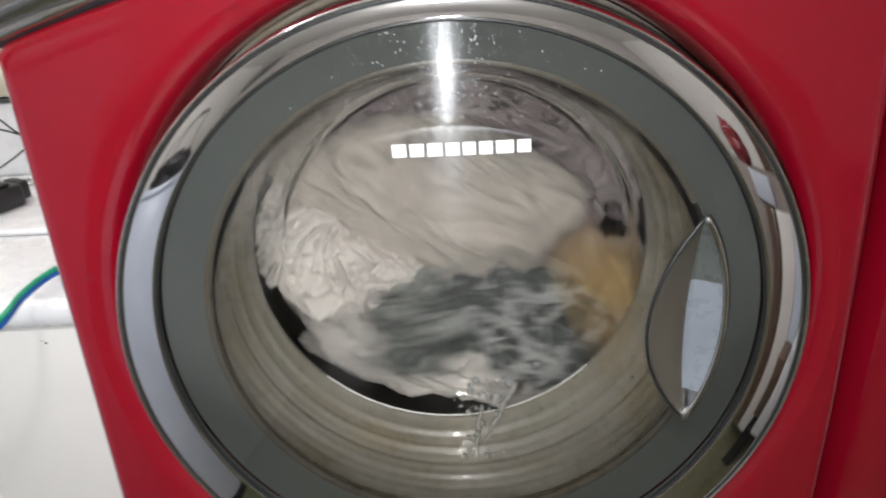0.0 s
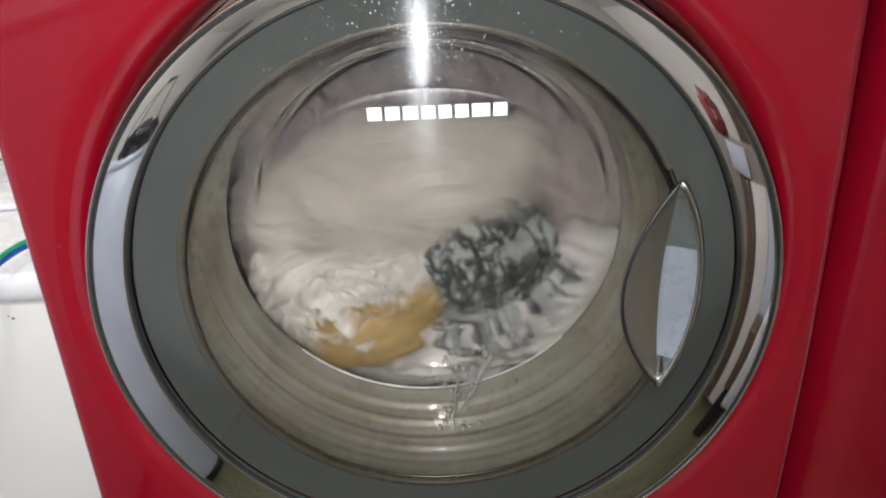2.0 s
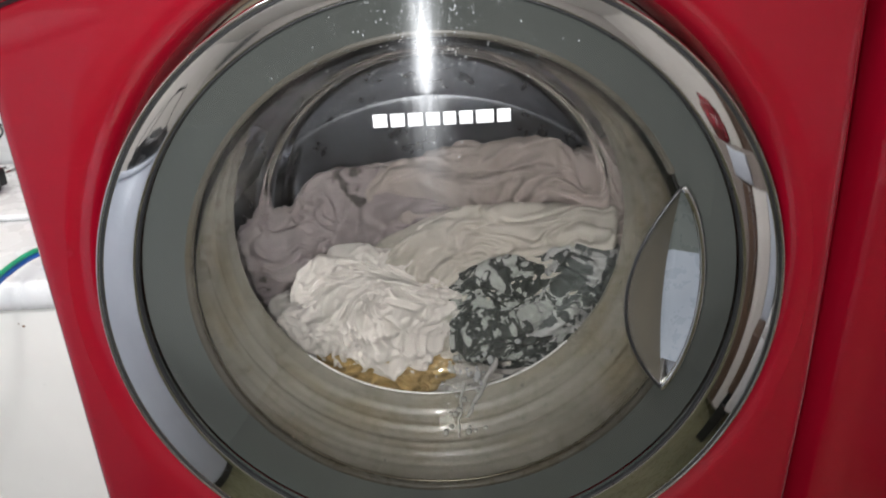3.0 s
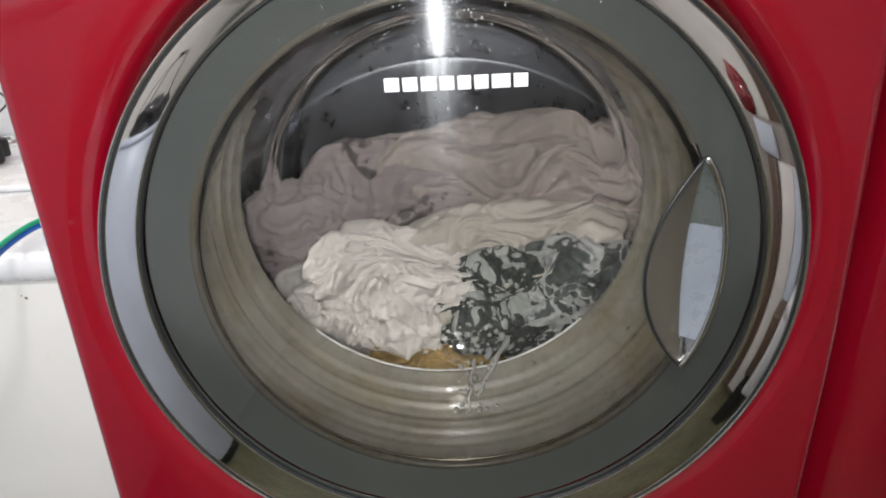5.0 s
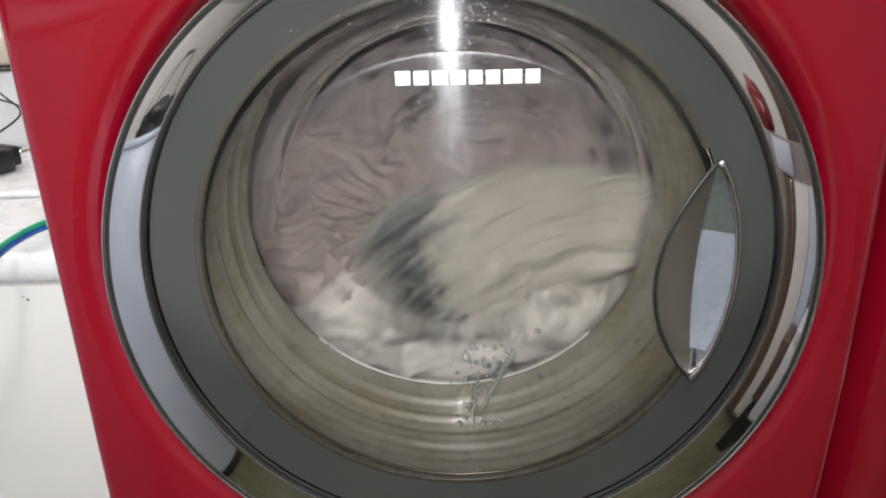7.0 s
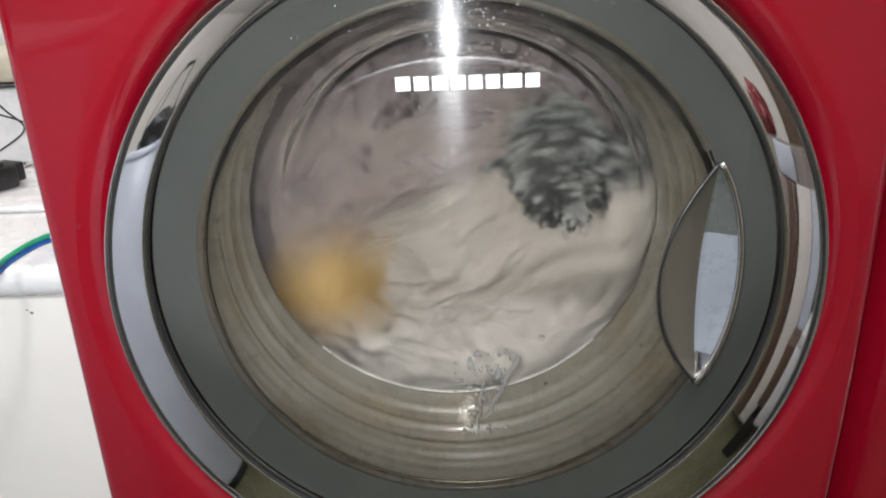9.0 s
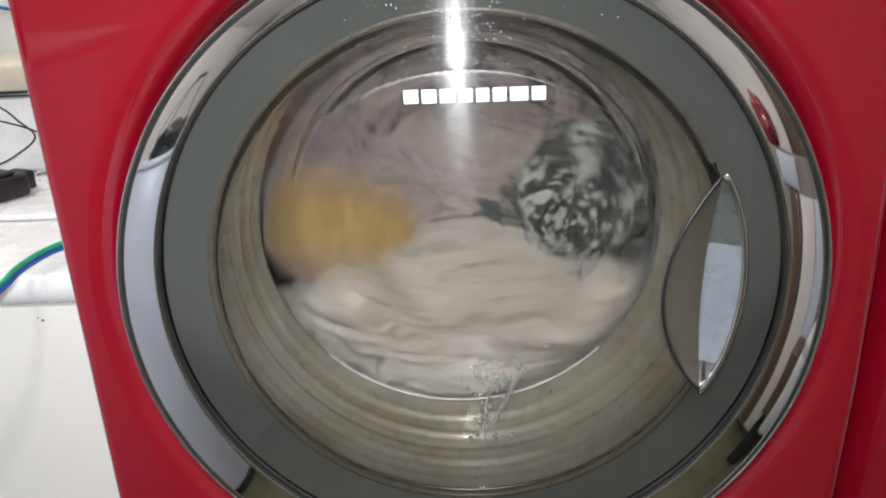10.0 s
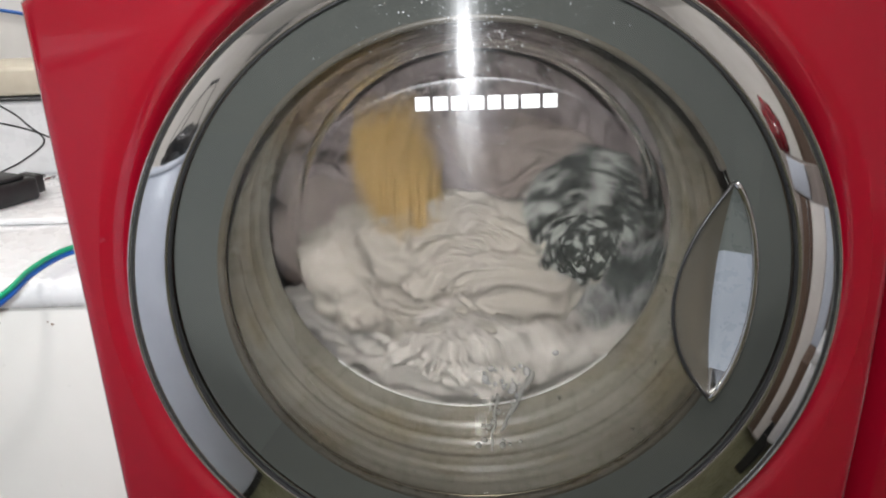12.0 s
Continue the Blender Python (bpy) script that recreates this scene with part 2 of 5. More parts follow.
def lathe(profile, steps=128, start=0.0, stop=360.0, bm=None):
    """Turns (r, y), with the z and x of the ring's middle where they are given, about the y axis."""
    bm = bm or bmesh.new()
    closed = abs(stop - start) >= 360
    n = steps if closed else steps + 1
    rings = []
    for row in profile:
        r, y, cz, cx = (*row, 0.0, 0.0)[:4]
        if r < 1e-6:
            rings.append([bm.verts.new((cx, y, cz))])
        else:
            rings.append([bm.verts.new((cx + r * math.cos(radians(start + (stop - start) * i / steps)), y, cz + r * math.sin(radians(start + (stop - start) * i / steps)))) for i in range(n)])
    for a, b in zip(rings, rings[1:]):
        if len(a) == len(b) == 1:
            continue
        for i in range(steps):
            j = (i + 1) % n
            if len(b) == 1:
                bm.faces.new((a[i], a[j], b[0]))
            elif len(a) == 1:
                bm.faces.new((a[0], b[j], b[i]))
            else:
                bm.faces.new((a[i], a[j], b[j], b[i]))
    return bm


def tube(points, radius, sides=10, bm=None, caps=True):
    """A round bar along points."""
    bm = bm or bmesh.new()
    pts = [Vector(p) for p in points]
    rings, last = [], None
    for i, p in enumerate(pts):
        d = (pts[min(i + 1, len(pts) - 1)] - pts[max(i - 1, 0)]).normalized()
        u = d.orthogonal().normalized() if last is None else (last - d * last.dot(d)).normalized()
        last = u
        w = d.cross(u)
        rad = radius[i] if isinstance(radius, list) else radius
        rings.append([bm.verts.new(p + (u * math.cos(k * math.tau / sides) + w * math.sin(k * math.tau / sides)) * rad) for k in range(sides)])
    for a, b in zip(rings, rings[1:]):
        for k in range(sides):
            bm.faces.new((a[k], a[(k + 1) % sides], b[(k + 1) % sides], b[k]))
    if caps:
        bm.faces.new(rings[0]), bm.faces.new(rings[-1][::-1])
    return bm


def curve_points(ctrl, n=40):
    """A smooth line through control points."""
    c = [Vector(p) for p in ctrl]
    c = [c[0] * 2 - c[1], *c, c[-1] * 2 - c[-2]]
    out = []
    for i in range(1, len(c) - 2):
        for k in range(n // (len(c) - 3) + 1):
            t = k / (n // (len(c) - 3) + 1)
            a, b, d, e = c[i - 1], c[i], c[i + 1], c[i + 2]
            out.append(0.5 * (2 * b + (d - a) * t + (2 * a - 5 * b + 4 * d - e) * t * t + (3 * b - a - 3 * d + e) * t ** 3))
    return out + [c[-2]]


# ---- room ----
def structure(name, bm, mat, label, category, smooth=False):
    ob = new(name, mesh_of(name, bm, mat, smooth))
    return tagged(ob, label, category, kind="structure")


X0, X1, Y0, Y1, CEIL = -2.2, 1.9, -2.6, 0.86, 2.5
floor = structure("floor", box(X0 - 0.1, Y0 - 0.1, -0.1, X1 + 0.1, Y1 + 0.1, 0), FLOOR, "olive ceramic tiled laundry floor", "floor")
structure("ceiling", box(X0 - 0.1, Y0 - 0.1, CEIL, X1 + 0.1, Y1 + 0.1, CEIL + 0.1), CEILING, "white painted ceiling", "ceiling")
structure("wall_north", box(X0 - 0.1, Y1, 0, X1 + 0.1, Y1 + 0.12, CEIL), PLASTER, "off-white painted wall behind the machines", "wall")
structure("wall_west", box(X0 - 0.12, Y0, 0, X0, Y1, CEIL), PLASTER, "off-white painted side wall", "wall")
structure("wall_east", box(X1, Y0, 0, X1 + 0.12, Y1, CEIL), PLASTER, "off-white painted side wall", "wall")
structure("wall_south", box(X0 - 0.1, Y0 - 0.12, 0, X1 + 0.1, Y0, CEIL), DIM_WALL, "unseen wall facing the machines, darkened to dim its reflection", "wall")


def ceiling_lamp(x, y, r):
    lamp = thing("ceiling_lamp", pose(x, y, CEIL), "round white ceiling lamp, lit", "lamp", "ceiling lamps")
    part("lamp_base", lathe([(0, 0), (r * 0.8, 0), (r * 0.8, -0.02), (0, -0.02)], 48), WHITE_ENAMEL, lamp).matrix_local = pose(0, 0, 0, 90)
    part("diffuser", lathe([(r * 0.95, 0.021), (r, 0.03), (r * 0.97, 0.045), (r * 0.7, 0.058), (0, 0.064)], 48), LAMP_GLOW, lamp, "glowing white diffuser").matrix_local = pose(0, 0, 0, -90)


ceiling_lamp(-0.05, -1.15, 0.15)
ceiling_lamp(-1.05, 0.25, 0.12)

# ---- washing machine ----
machine = thing("washing_machine", pose(0, 0, DOOR_Z), "glossy red front-loading washing machine, running with its round door shut", "washing machine")
PANEL_Y = 0.03
RING_Z = -0.0185  # the chrome ring widens downwards: its outer edge turns about a lower middle than the glass


def top_of(x):
    """The arched upper edge of the red front."""
    return 0.262 - 0.55 * x * x


def edge_at(a, inset=0.0):
    """How far the front reaches from the ring's middle in the direction a."""
    c, s = math.cos(a), math.sin(a)
    best = 9.0
    lean = 0.055 * s if c > 0 else 0.0  # the edge beside the neighbour leans outwards to the top
    if abs(c) - lean > 1e-6:
        best = min(best, (0.30 - inset + (0.055 * RING_Z if c > 0 else 0.0)) / (abs(c) - lean))
    if s < -1e-6:
        best = min(best, (0.43 + RING_Z - inset) / -s)
    if s > 1e-6:
        lo, hi = 0.0, 1.0
        for _ in range(30):
            mid = (lo + hi) / 2
            if mid * s + RING_Z < top_of(mid * c) - inset:
                lo = mid
            else:
                hi = mid
        best = min(best, lo)
    return best


def front_panel():
    bm = bmesh.new()
    n = 256
    loops = []
    for r, y in ((0.2585, 0.078), (0.2610, 0.062), (0.2630, 0.052), (0.2655, 0.0452), (0.2685, 0.0402), (0.2720, 0.0362), (0.2765, 0.0326), (0.283, 0.0302)):
        loops.append((r, y, None))
    for f in (0.35, 0.7):
        loops.append((f, PANEL_Y, "mix"))
    for inset, y in ((0.022, PANEL_Y), (0.018, PANEL_Y), (0.014, PANEL_Y), (0.010, PANEL_Y), (0.006, PANEL_Y), (0.003, PANEL_Y + 0.0008), (0.001, PANEL_Y + 0.003), (0.0, PANEL_Y + 0.007), (0.0, 0.10)):
        loops.append((inset, y, "edge"))
    angles = [math.tau * (k + 0.5) / n for k in range(n)]
    rings = []
    for r, y, mode in loops:
        ring = []
        for a in angles:
            d = r
            if mode == "edge":
                d = edge_at(a, r)
                if r > 0.004:
                    d = max(d, min(0.2835 + (0.022 - r) * 0.05, edge_at(a, 0.004)))
            elif mode == "mix":
                d = 0.283 + max(edge_at(a, 0.024) - 0.283, 0.0) * r
            elif d > edge_at(a, 0.008):
                d = edge_at(a, 0.008) - (0.29 - r) * 0.2
            x = d * math.cos(a)
            back = 0.010 * ((x - 0.290) / 0.010) ** 2 if x > 0.290 and y < 0.05 else 0.0
            ring.append(bm.verts.new((x, y + back, RING_Z + d * math.sin(a))))
        rings.append(ring)
    for p, q in zip(rings, rings[1:]):
        for k in range(n):
            bm.faces.new((p[k], p[(k + 1) % n], q[(k + 1) % n], q[k]))
    return bm


part("front_panel", front_panel(), RED, machine, "glossy red enamelled front", sharp=40)
for walls in ((-0.298, 0.082, -0.43, -0.290, 0.62, 0.34), (0.262, 0.082, -0.43, 0.270, 0.62, 0.34), (-0.289, 0.082, 0.332, 0.261, 0.62, 0.34), (-0.289, 0.082, -0.43, 0.261, 0.62, -0.422), (-0.289, 0.612, -0.421, 0.261, 0.62, 0.331)):
    part("cabinet_wall", box(*walls), RED, machine, "red steel cabinet wall", smooth=False)


def console():
    """The band above the front, bulging over its arched edge."""
    bm = bmesh.new()
    rows = []
    n = 60
    for k in range(n + 1):
        x = -0.30 + 0.60 * k / n
        zt = top_of(x)
        rows.append([bm.verts.new((x, y, z)) for y, z in ((0.08, zt + 0.006), (0.034, zt + 0.006), (0.024, zt + 0.012), (0.021, zt + 0.022), (0.030, zt + 0.035), (0.05, 0.345), (0.10, 0.36), (0.3, 0.36))])
    for a, b in zip(rows, rows[1:]):
        for i in range(len(a) - 1):
            bm.faces.new((a[i], a[i + 1], b[i + 1], b[i]))
    return bm


part("console", console(), CHROME_DULL, machine, "silver control console")
part("console_gap", tube([(-0.299 + 0.598 * k / 40, 0.0375, top_of(-0.299 + 0.598 * k / 40) + 0.0025) for k in range(41)], 0.0045, 8), DARK_TRIM, machine, "dark joint under the console")
part("trim_strip", tube([(-0.299 + 0.085 * k / 20, 0.030, top_of(-0.299 + 0.085 * k / 20) + 0.006) for k in range(21)], [0.0045 * (1 - 0.7 * (k / 20) ** 3) for k in range(21)], 10), CHROME, machine, "chrome strip along the joint")
part("pedestal", box(-0.298, 0.06, -DOOR_Z + 0.02, 0.298, 0.61, -0.432, bevel=0.004), RED, machine, "red pedestal drawer", sharp=40)
for sx in (-1, 1):
    for y in (0.10, 0.57):
        part("foot", lathe([(0, 0), (0.02, 0), (0.022, 0.008), (0.012, 0.012), (0.012, 0.022), (0, 0.022)], 20), BLACK_PLASTIC, machine).matrix_local = pose(sx * 0.26, y, -DOOR_Z, 90)

# the tub's mouth and the drum
# the seal: a funnel of soft bellows that narrows to its lip round the drum's mouth
seal = [(0.2575, 0.0795, RING_Z), (0.240, 0.070, RING_Z * 0.8), (0.212, 0.054, -0.005), (0.1975, 0.044, 0.0)]
for k in range(61):
    u = k / 60
    fold = (0.0008 * math.sin(u ** 1.4 * 3.5 * math.tau) + 0.0003 * math.sin(u * 9.3 * math.tau + 1.0)) * math.sin(math.pi * u) ** 0.5
    seal.append((0.1960 - 0.0310 * u ** 1.15 + fold, 0.047 + 0.053 * u, 0.0165 * u, -0.008 * u))
seal += [(r, y, 0.0165 * f, -0.008 * f) for r, y, f in ((0.1648, 0.1015, 1), (0.1642, 0.1030, 1), (0.1650, 0.1050, 1), (0.168, 0.108, 1), (0.180, 0.114, 0.7), (0.215, 0.119, 0.3), (0.245, 0.122, 0))]
part("gasket", lathe(seal, 160), GASKET, machine, "ribbed grey rubber door seal")
# the highlight on the lip's lower arc, painted as a white bead
part("lip", tube([(-0.008 + 0.1642 * math.cos(math.tau * k / 96), 0.1020, 0.0165 + 0.1642 * math.sin(math.tau * k / 96)) for k in range(60, 85)], 0.0009, 8), WHITE_INK, machine, "bright line painted along the lower lip of the seal")
drum = part("drum", lathe([(0.216, 0.1245), (0.215, 0.126), (0.217, 0.1275), (0.222, 0.129), (0.228, 0.134), (0.236, 0.150), (0.236, 0.385), (0.234, 0.398), (0.227, 0.408), (0.216, 0.414), (0.19, 0.417), (0.12, 0.419), (0.06, 0.420), (0, 0.420)], 96), STEEL, machine, "stainless steel drum")


def baffle():
    bm = bmesh.new()
    rows = []
    for k in range(13):
        u = k / 12
        y = 0.15 + 0.24 * u
        h = 0.055 * math.sin(math.pi * min(max(u * 0.9 + 0.05, 0), 1)) ** 0.5
        w = 0.03 - 0.008 * u
        rows.append([bm.verts.new((x, y, z)) for x, z in ((-w, -0.232), (-w * 0.75, -0.232 + h * 0.55), (-w * 0.4, -0.232 + h * 0.92), (0, -0.232 + h), (w * 0.4, -0.232 + h * 0.92), (w * 0.75, -0.232 + h * 0.55), (w, -0.232))])
    for a, b in zip(rows, rows[1:]):
        for i in range(6):
            bm.faces.new((a[i], a[i + 1], b[i + 1], b[i]))
    return bm


for k in range(3):
    part("baffle", baffle(), STEEL, drum, "steel lifting rib").matrix_local = pose(0, 0, 0, 0, 120 * k + 40)

# ---- door ----
def bmesh_weld(ob):
    """Closes a turned body where its profile meets itself."""
    bm = bmesh.new()
    bm.from_mesh(ob.data)
    bmesh.ops.remove_doubles(bm, verts=bm.verts[:], dist=1e-6)
    bmesh.ops.recalc_face_normals(bm, faces=bm.faces[:])
    bm.to_mesh(ob.data)
    bm.free()


door = new("door")
door.parent = machine
door["label"] = "round chrome-ringed glass door"


def in_pocket(x, z, grow=0.0):
    """Inside the lens-shaped handle pocket."""
    u = (z + 0.0025) / 0.0805
    if abs(u) >= 1:
        return False
    left, right = pocket_sides(u)
    return left - grow < x < right + grow


def pocket_sides(u):
    middle = 0.1665 + 0.0035 * u
    w = 1 - u * u
    return middle - 0.034 * w, middle + 0.0215 * w ** 0.8


def dome(r):
    return 0.002 - 0.020 * (1 - (r / 0.2165) ** 2)


def dome_sheet(r0, r1, rings, lift, cut=True, sink=0.0):
    bm = bmesh.new()
    n = 240
    grid = []
    for i in range(rings + 1):
        r = r0 + (r1 - r0) * i / rings
        grid.append([bm.verts.new((r * math.cos(math.tau * k / n), dome(r) + lift + sink * (r1 - r) / (r1 - r0), r * math.sin(math.tau * k / n))) for k in range(n)] if r > 1e-6 else [bm.verts.new((0, dome(0) + lift, 0))])
    for a, b in zip(grid, grid[1:]):
        for k in range(n):
            q = (a[0], b[k], b[(k + 1) % n]) if len(a) == 1 else (a[k], b[k], b[(k + 1) % n], a[(k + 1) % n])
            c = sum((v.co for v in q), Vector()) / len(q)
            if not (cut and in_pocket(c.x, c.z, -0.0006)):
                bm.faces.new(q)
    bmesh.ops.delete(bm, geom=[v for v in bm.verts if not v.link_faces], context="VERTS")
    return bm


front_glass = part("front_glass", dome_sheet(0.0, 0.2165, 90, 0.0), FRONT_GLASS, door, "clear domed front glass with water drops")
part("grey_surround", dome_sheet(0.1885, 0.2160, 30, 0.005, sink=0.017), DOOR_GREY, door, "grey-green band round the glass")
part("inner_rim", lathe([(0.1893, 0.0185), (0.1872, 0.0178), (0.1853, 0.0186), (0.1847, 0.0210), (0.1852, 0.0243), (0.1866, 0.0252)], 160, 25.5, 334.5), GASKET, door, "thin brownish rim")
bowl_front = [(0.1890, 0.026, 0.0), (0.1855, 0.0285, 0.0), (0.1845, 0.030, 0.0), (0.1790, 0.044, 0.001), (0.1705, 0.060, 0.004), (0.1600, 0.077, 0.009), (0.1485, 0.089, 0.014), (0.1415, 0.099, 0.019), (0.136, 0.1035, 0.023),
              (0.131, 0.1052, 0.026), (0.127, 0.1046, 0.028), (0.122, 0.1055, 0.029), (0.10, 0.1055, 0.030), (0.05, 0.106, 0.030), (0, 0.106, 0.030)]
part("rim_line", lathe([(0.1868, 0.0255), (0.1856, 0.0248), (0.1848, 0.0262), (0.1855, 0.0278)], 160, 25.5, 334.5), RIM_BRASS, door, "thin shiny brownish line inside the rim")
bowl_back = [(0.0, 0.1125, 0.030), (0.06, 0.1122, 0.030), (0.115, 0.1120, 0.030), (0.124, 0.1130, 0.030), (0.131, 0.1150, 0.0290), (0.137, 0.1145, 0.0275), (0.1420, 0.1110, 0.025), (0.1455, 0.1050, 0.021), (0.1485, 0.0990, 0.018),
             (0.1545, 0.0900, 0.014), (0.1655, 0.0775, 0.009), (0.1755, 0.0610, 0.004), (0.1835, 0.0450, 0.001), (0.1880, 0.0310, 0.0), (0.1890, 0.0260, 0.0)]
bowl = part("bowl", lathe(bowl_front + bowl_back[:-1] + [bowl_front[0]], 160), BOWL_GLASS, door, "deep clear glass bowl")
bmesh_weld(bowl)
bowl.visible_shadow = False


def ring_sheet(inner, bevel, outer):
    """The ring's skin: rows (r, y) inside, a bevel that steepens outwards over the local width, rows (dr, dy) past its outer edge."""
    bm = bmesh.new()
    n, loops = 200, []
    for k in range(n):
        a = math.tau * k / n
        c, q = math.cos(a), math.sin(a)
        # from the glass's middle to the ring's outer circle, which turns about a lower middle
        far = RING_Z * q + math.sqrt(0.2486 ** 2 - (RING_Z * c) ** 2)
        step = (far - 0.2184) / 14
        rows = list(inner) if bevel else []
        r, y = 0.2184, -0.0030
        for m in range(14):
            r, y = r + step, y + step * math.tan(radians(15 + m))
            if bevel:
                rows.append((r, y))
        rows += [(r + dr, y + dy) for dr, dy in outer]
        loops.append([bm.verts.new((d * c, h, d * q)) for d, h in rows])
    for k in range(n):
        one, two = loops[k], loops[(k + 1) % n]
        for m in range(len(one) - 1):
            bm.faces.new((one[m], one[m + 1], two[m + 1], two[m]))
    return bm


part("chrome_ring", ring_sheet([(0.2172, 0.006), (0.2168, -0.0005), (0.2172, -0.0020), (0.2184, -0.0030)], True, [(0.0006, 0.0012), (0.0008, 0.0050)]), CHROME, door, "wide polished chrome ring")
part("ring_groove", ring_sheet([], False, [(-0.0019, 0.0055), (0.0008, 0.0013), (0.0026, 0.0013), (0.0034, 0.0065)]), DARK_TRIM, door, "dark groove round the chrome ring")
part("ring_lip", ring_sheet([], False, [(0.0024, 0.0055), (0.0026, 0.0003), (0.0036, -0.0007), (0.0048, 0.0001), (0.0056, 0.0055), (0.0058, 0.0345)]), CHROME, door, "narrow chrome lip")
part("ring_joint", lathe([(0.2158, 0.001), (0.2157, -0.0016), (0.2166, -0.0030), (0.2176, -0.0029), (0.2180, 0.000)], 200), DARK_TRIM, door, "thin dark joint inside the ring")


def pocket(first, last, u0=-0.999, u1=0.999):
    bm = bmesh.new()
    rows = []
    n = 48
    for k in range(n + 1):
        u = u0 + (u1 - u0) * k / n
        z = -0.0025 + 0.0805 * u
        left, right = pocket_sides(u)
        row = []
        for j in range(first, last + 1):
            f = j / 16
            x = left + (right - left) * f
            y0 = dome(math.hypot(x, z))
            deep = 0.015 * (1 - u * u) ** 0.6
            # a long slope from the inner side, a steep wall under the outer edge
            prof = (f / 0.625) ** 0.8 if f <= 0.625 else (1 - f) / 0.375
            row.append(bm.verts.new((x, y0 + deep * prof, z)))
        rows.append(row)
    for a, b in zip(rows, rows[1:]):
        for i in range(last - first):
            bm.faces.new((a[i], a[i + 1], b[i + 1], b[i]))
    return bm


handle = part("handle", pocket(0, 9), SMOKY, door, "smoky inner slope of the grip pocket")
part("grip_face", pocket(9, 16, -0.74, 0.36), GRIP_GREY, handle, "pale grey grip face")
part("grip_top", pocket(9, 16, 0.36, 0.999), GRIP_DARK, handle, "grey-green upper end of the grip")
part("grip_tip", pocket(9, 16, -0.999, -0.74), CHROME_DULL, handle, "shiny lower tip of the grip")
us = [-1 + 2 * k / 40 for k in range(41)]


def side(which, lift):
    out = []
    for u in us:
        x, z = pocket_sides(max(-1, min(1, u)))[which], -0.0025 + 0.0805 * u
        out.append((x, dome(math.hypot(x, z)) + lift, z))
    return out


part("handle_edge", tube(side(0, -0.0004), 0.0013, 8), DARK_TRIM, handle, "dark inner edge of the grip")
part("handle_edge", tube(side(1, -0.0008), 0.0024, 10), CHROME, handle, "bright outer edge of the grip")

# the maker's mark, as eight plain white bars
widths = (0.0104, 0.0104, 0.0108, 0.0100, 0.0094, 0.0098, 0.0126, 0.0100)
x = -0.0357
for w in widths:
    bm = add_box(bmesh.new(), 0, -0.0005, 0, w - 0.0010, 0.0004, 0.0090, bevel=0.0004, segments=1)
    mark = part("print_bar", bm, WHITE_INK, door, "plain white printed mark", smooth=False)
    mark.matrix_local = pose(x, dome(math.hypot(x + w / 2, 0.138)) - 0.0006, 0.1335 - 0.0012 * (x + 0.0357) / 0.09, 6)
    x += w + 0.0010


def drops(n, seed, place, size):
    rng = random.Random(seed)
    bm = bmesh.new()
    for _ in range(n):
        c, nrm = place(rng)
        r = size(rng)
        m = Matrix.Translation(c) @ Vector(nrm).to_track_quat("Z", "Y").to_matrix().to_4x4() @ Matrix.Diagonal((r, r * rng.uniform(0.8, 1.5), r * 0.55, 1))
        bmesh.ops.create_icosphere(bm, subdivisions=2, radius=1, matrix=m)
    return bm


def on_front(rng):
    while True:
        x, z = rng.gauss(0.0, rng.choice((0.012, 0.04))), 0.215 - abs(rng.gauss(0, 0.040))
        if x * x + z * z < 0.214 ** 2:
            return (x, dome(math.hypot(x, z)) - 0.0001, z), (2 * 0.02 * x / 0.047, -1, 2 * 0.02 * z / 0.047)


d = part("water_film", drops(480, 5, on_front, lambda g: g.choice((0.0002, 0.0003, 0.0004, 0.0006))), DROP, door, "small water drops on the glass")
d["kind"] = "stuff"


def on_bowl(rng):
    a, u = rng.uniform(math.pi * 1.05, math.pi * 1.95), rng.random()
    r, y, cz = 0.1735 - 0.028 * u, 0.018 + 0.072 * u, 0.014 * u * u
    return (r * math.cos(a), y, cz + r * math.sin(a)), (-math.cos(a), -0.35, -math.sin(a))


d = part("water_spatter", drops(40, 8, on_bowl, lambda g: g.choice((0.0006, 0.0008, 0.0012))), WATER, door, "water drops on the bowl")
d["kind"] = "stuff"


def on_drip(rng):
    u = rng.random() ** 0.8
    x = 0.010 + rng.gauss(0, 0.011) * (0.5 + 0.6 * (1 - u))
    r, y, cz = 0.1465 + 0.018 * (1 - u), 0.050 + 0.040 * u, 0.014 * u * u
    return (x, y - 0.001, cz - math.sqrt(r * r - x * x) + 0.0006), (0, -0.4, 1)


d = part("foam", drops(26, 3, on_drip, lambda g: g.choice((0.0007, 0.0010, 0.0016, 0.0024))), FOAM, door, "soap foam running down the bowl")
d["kind"] = "stuff"


def bowl_at(y):
    """Radius and middle of the bowl's inner face at the depth y."""
    rows = [row for row in bowl_front if row[1] <= 0.1052]
    ys = [row[1] for row in rows]
    return float(np.interp(y, ys, [row[0] for row in rows])), float(np.interp(y, ys, [row[2] for row in rows]))


def on_bottom(x, y, lift=0.0006):
    r, cz = bowl_at(y)
    return Vector((x, y, cz - math.sqrt(r * r - x * x) + lift))


def in_suds(rng):
    x, y = rng.gauss(0.018, 0.018), 0.1040 - abs(rng.gauss(0, 0.007))
    return on_bottom(x, y), (0, -0.7, 0.7)


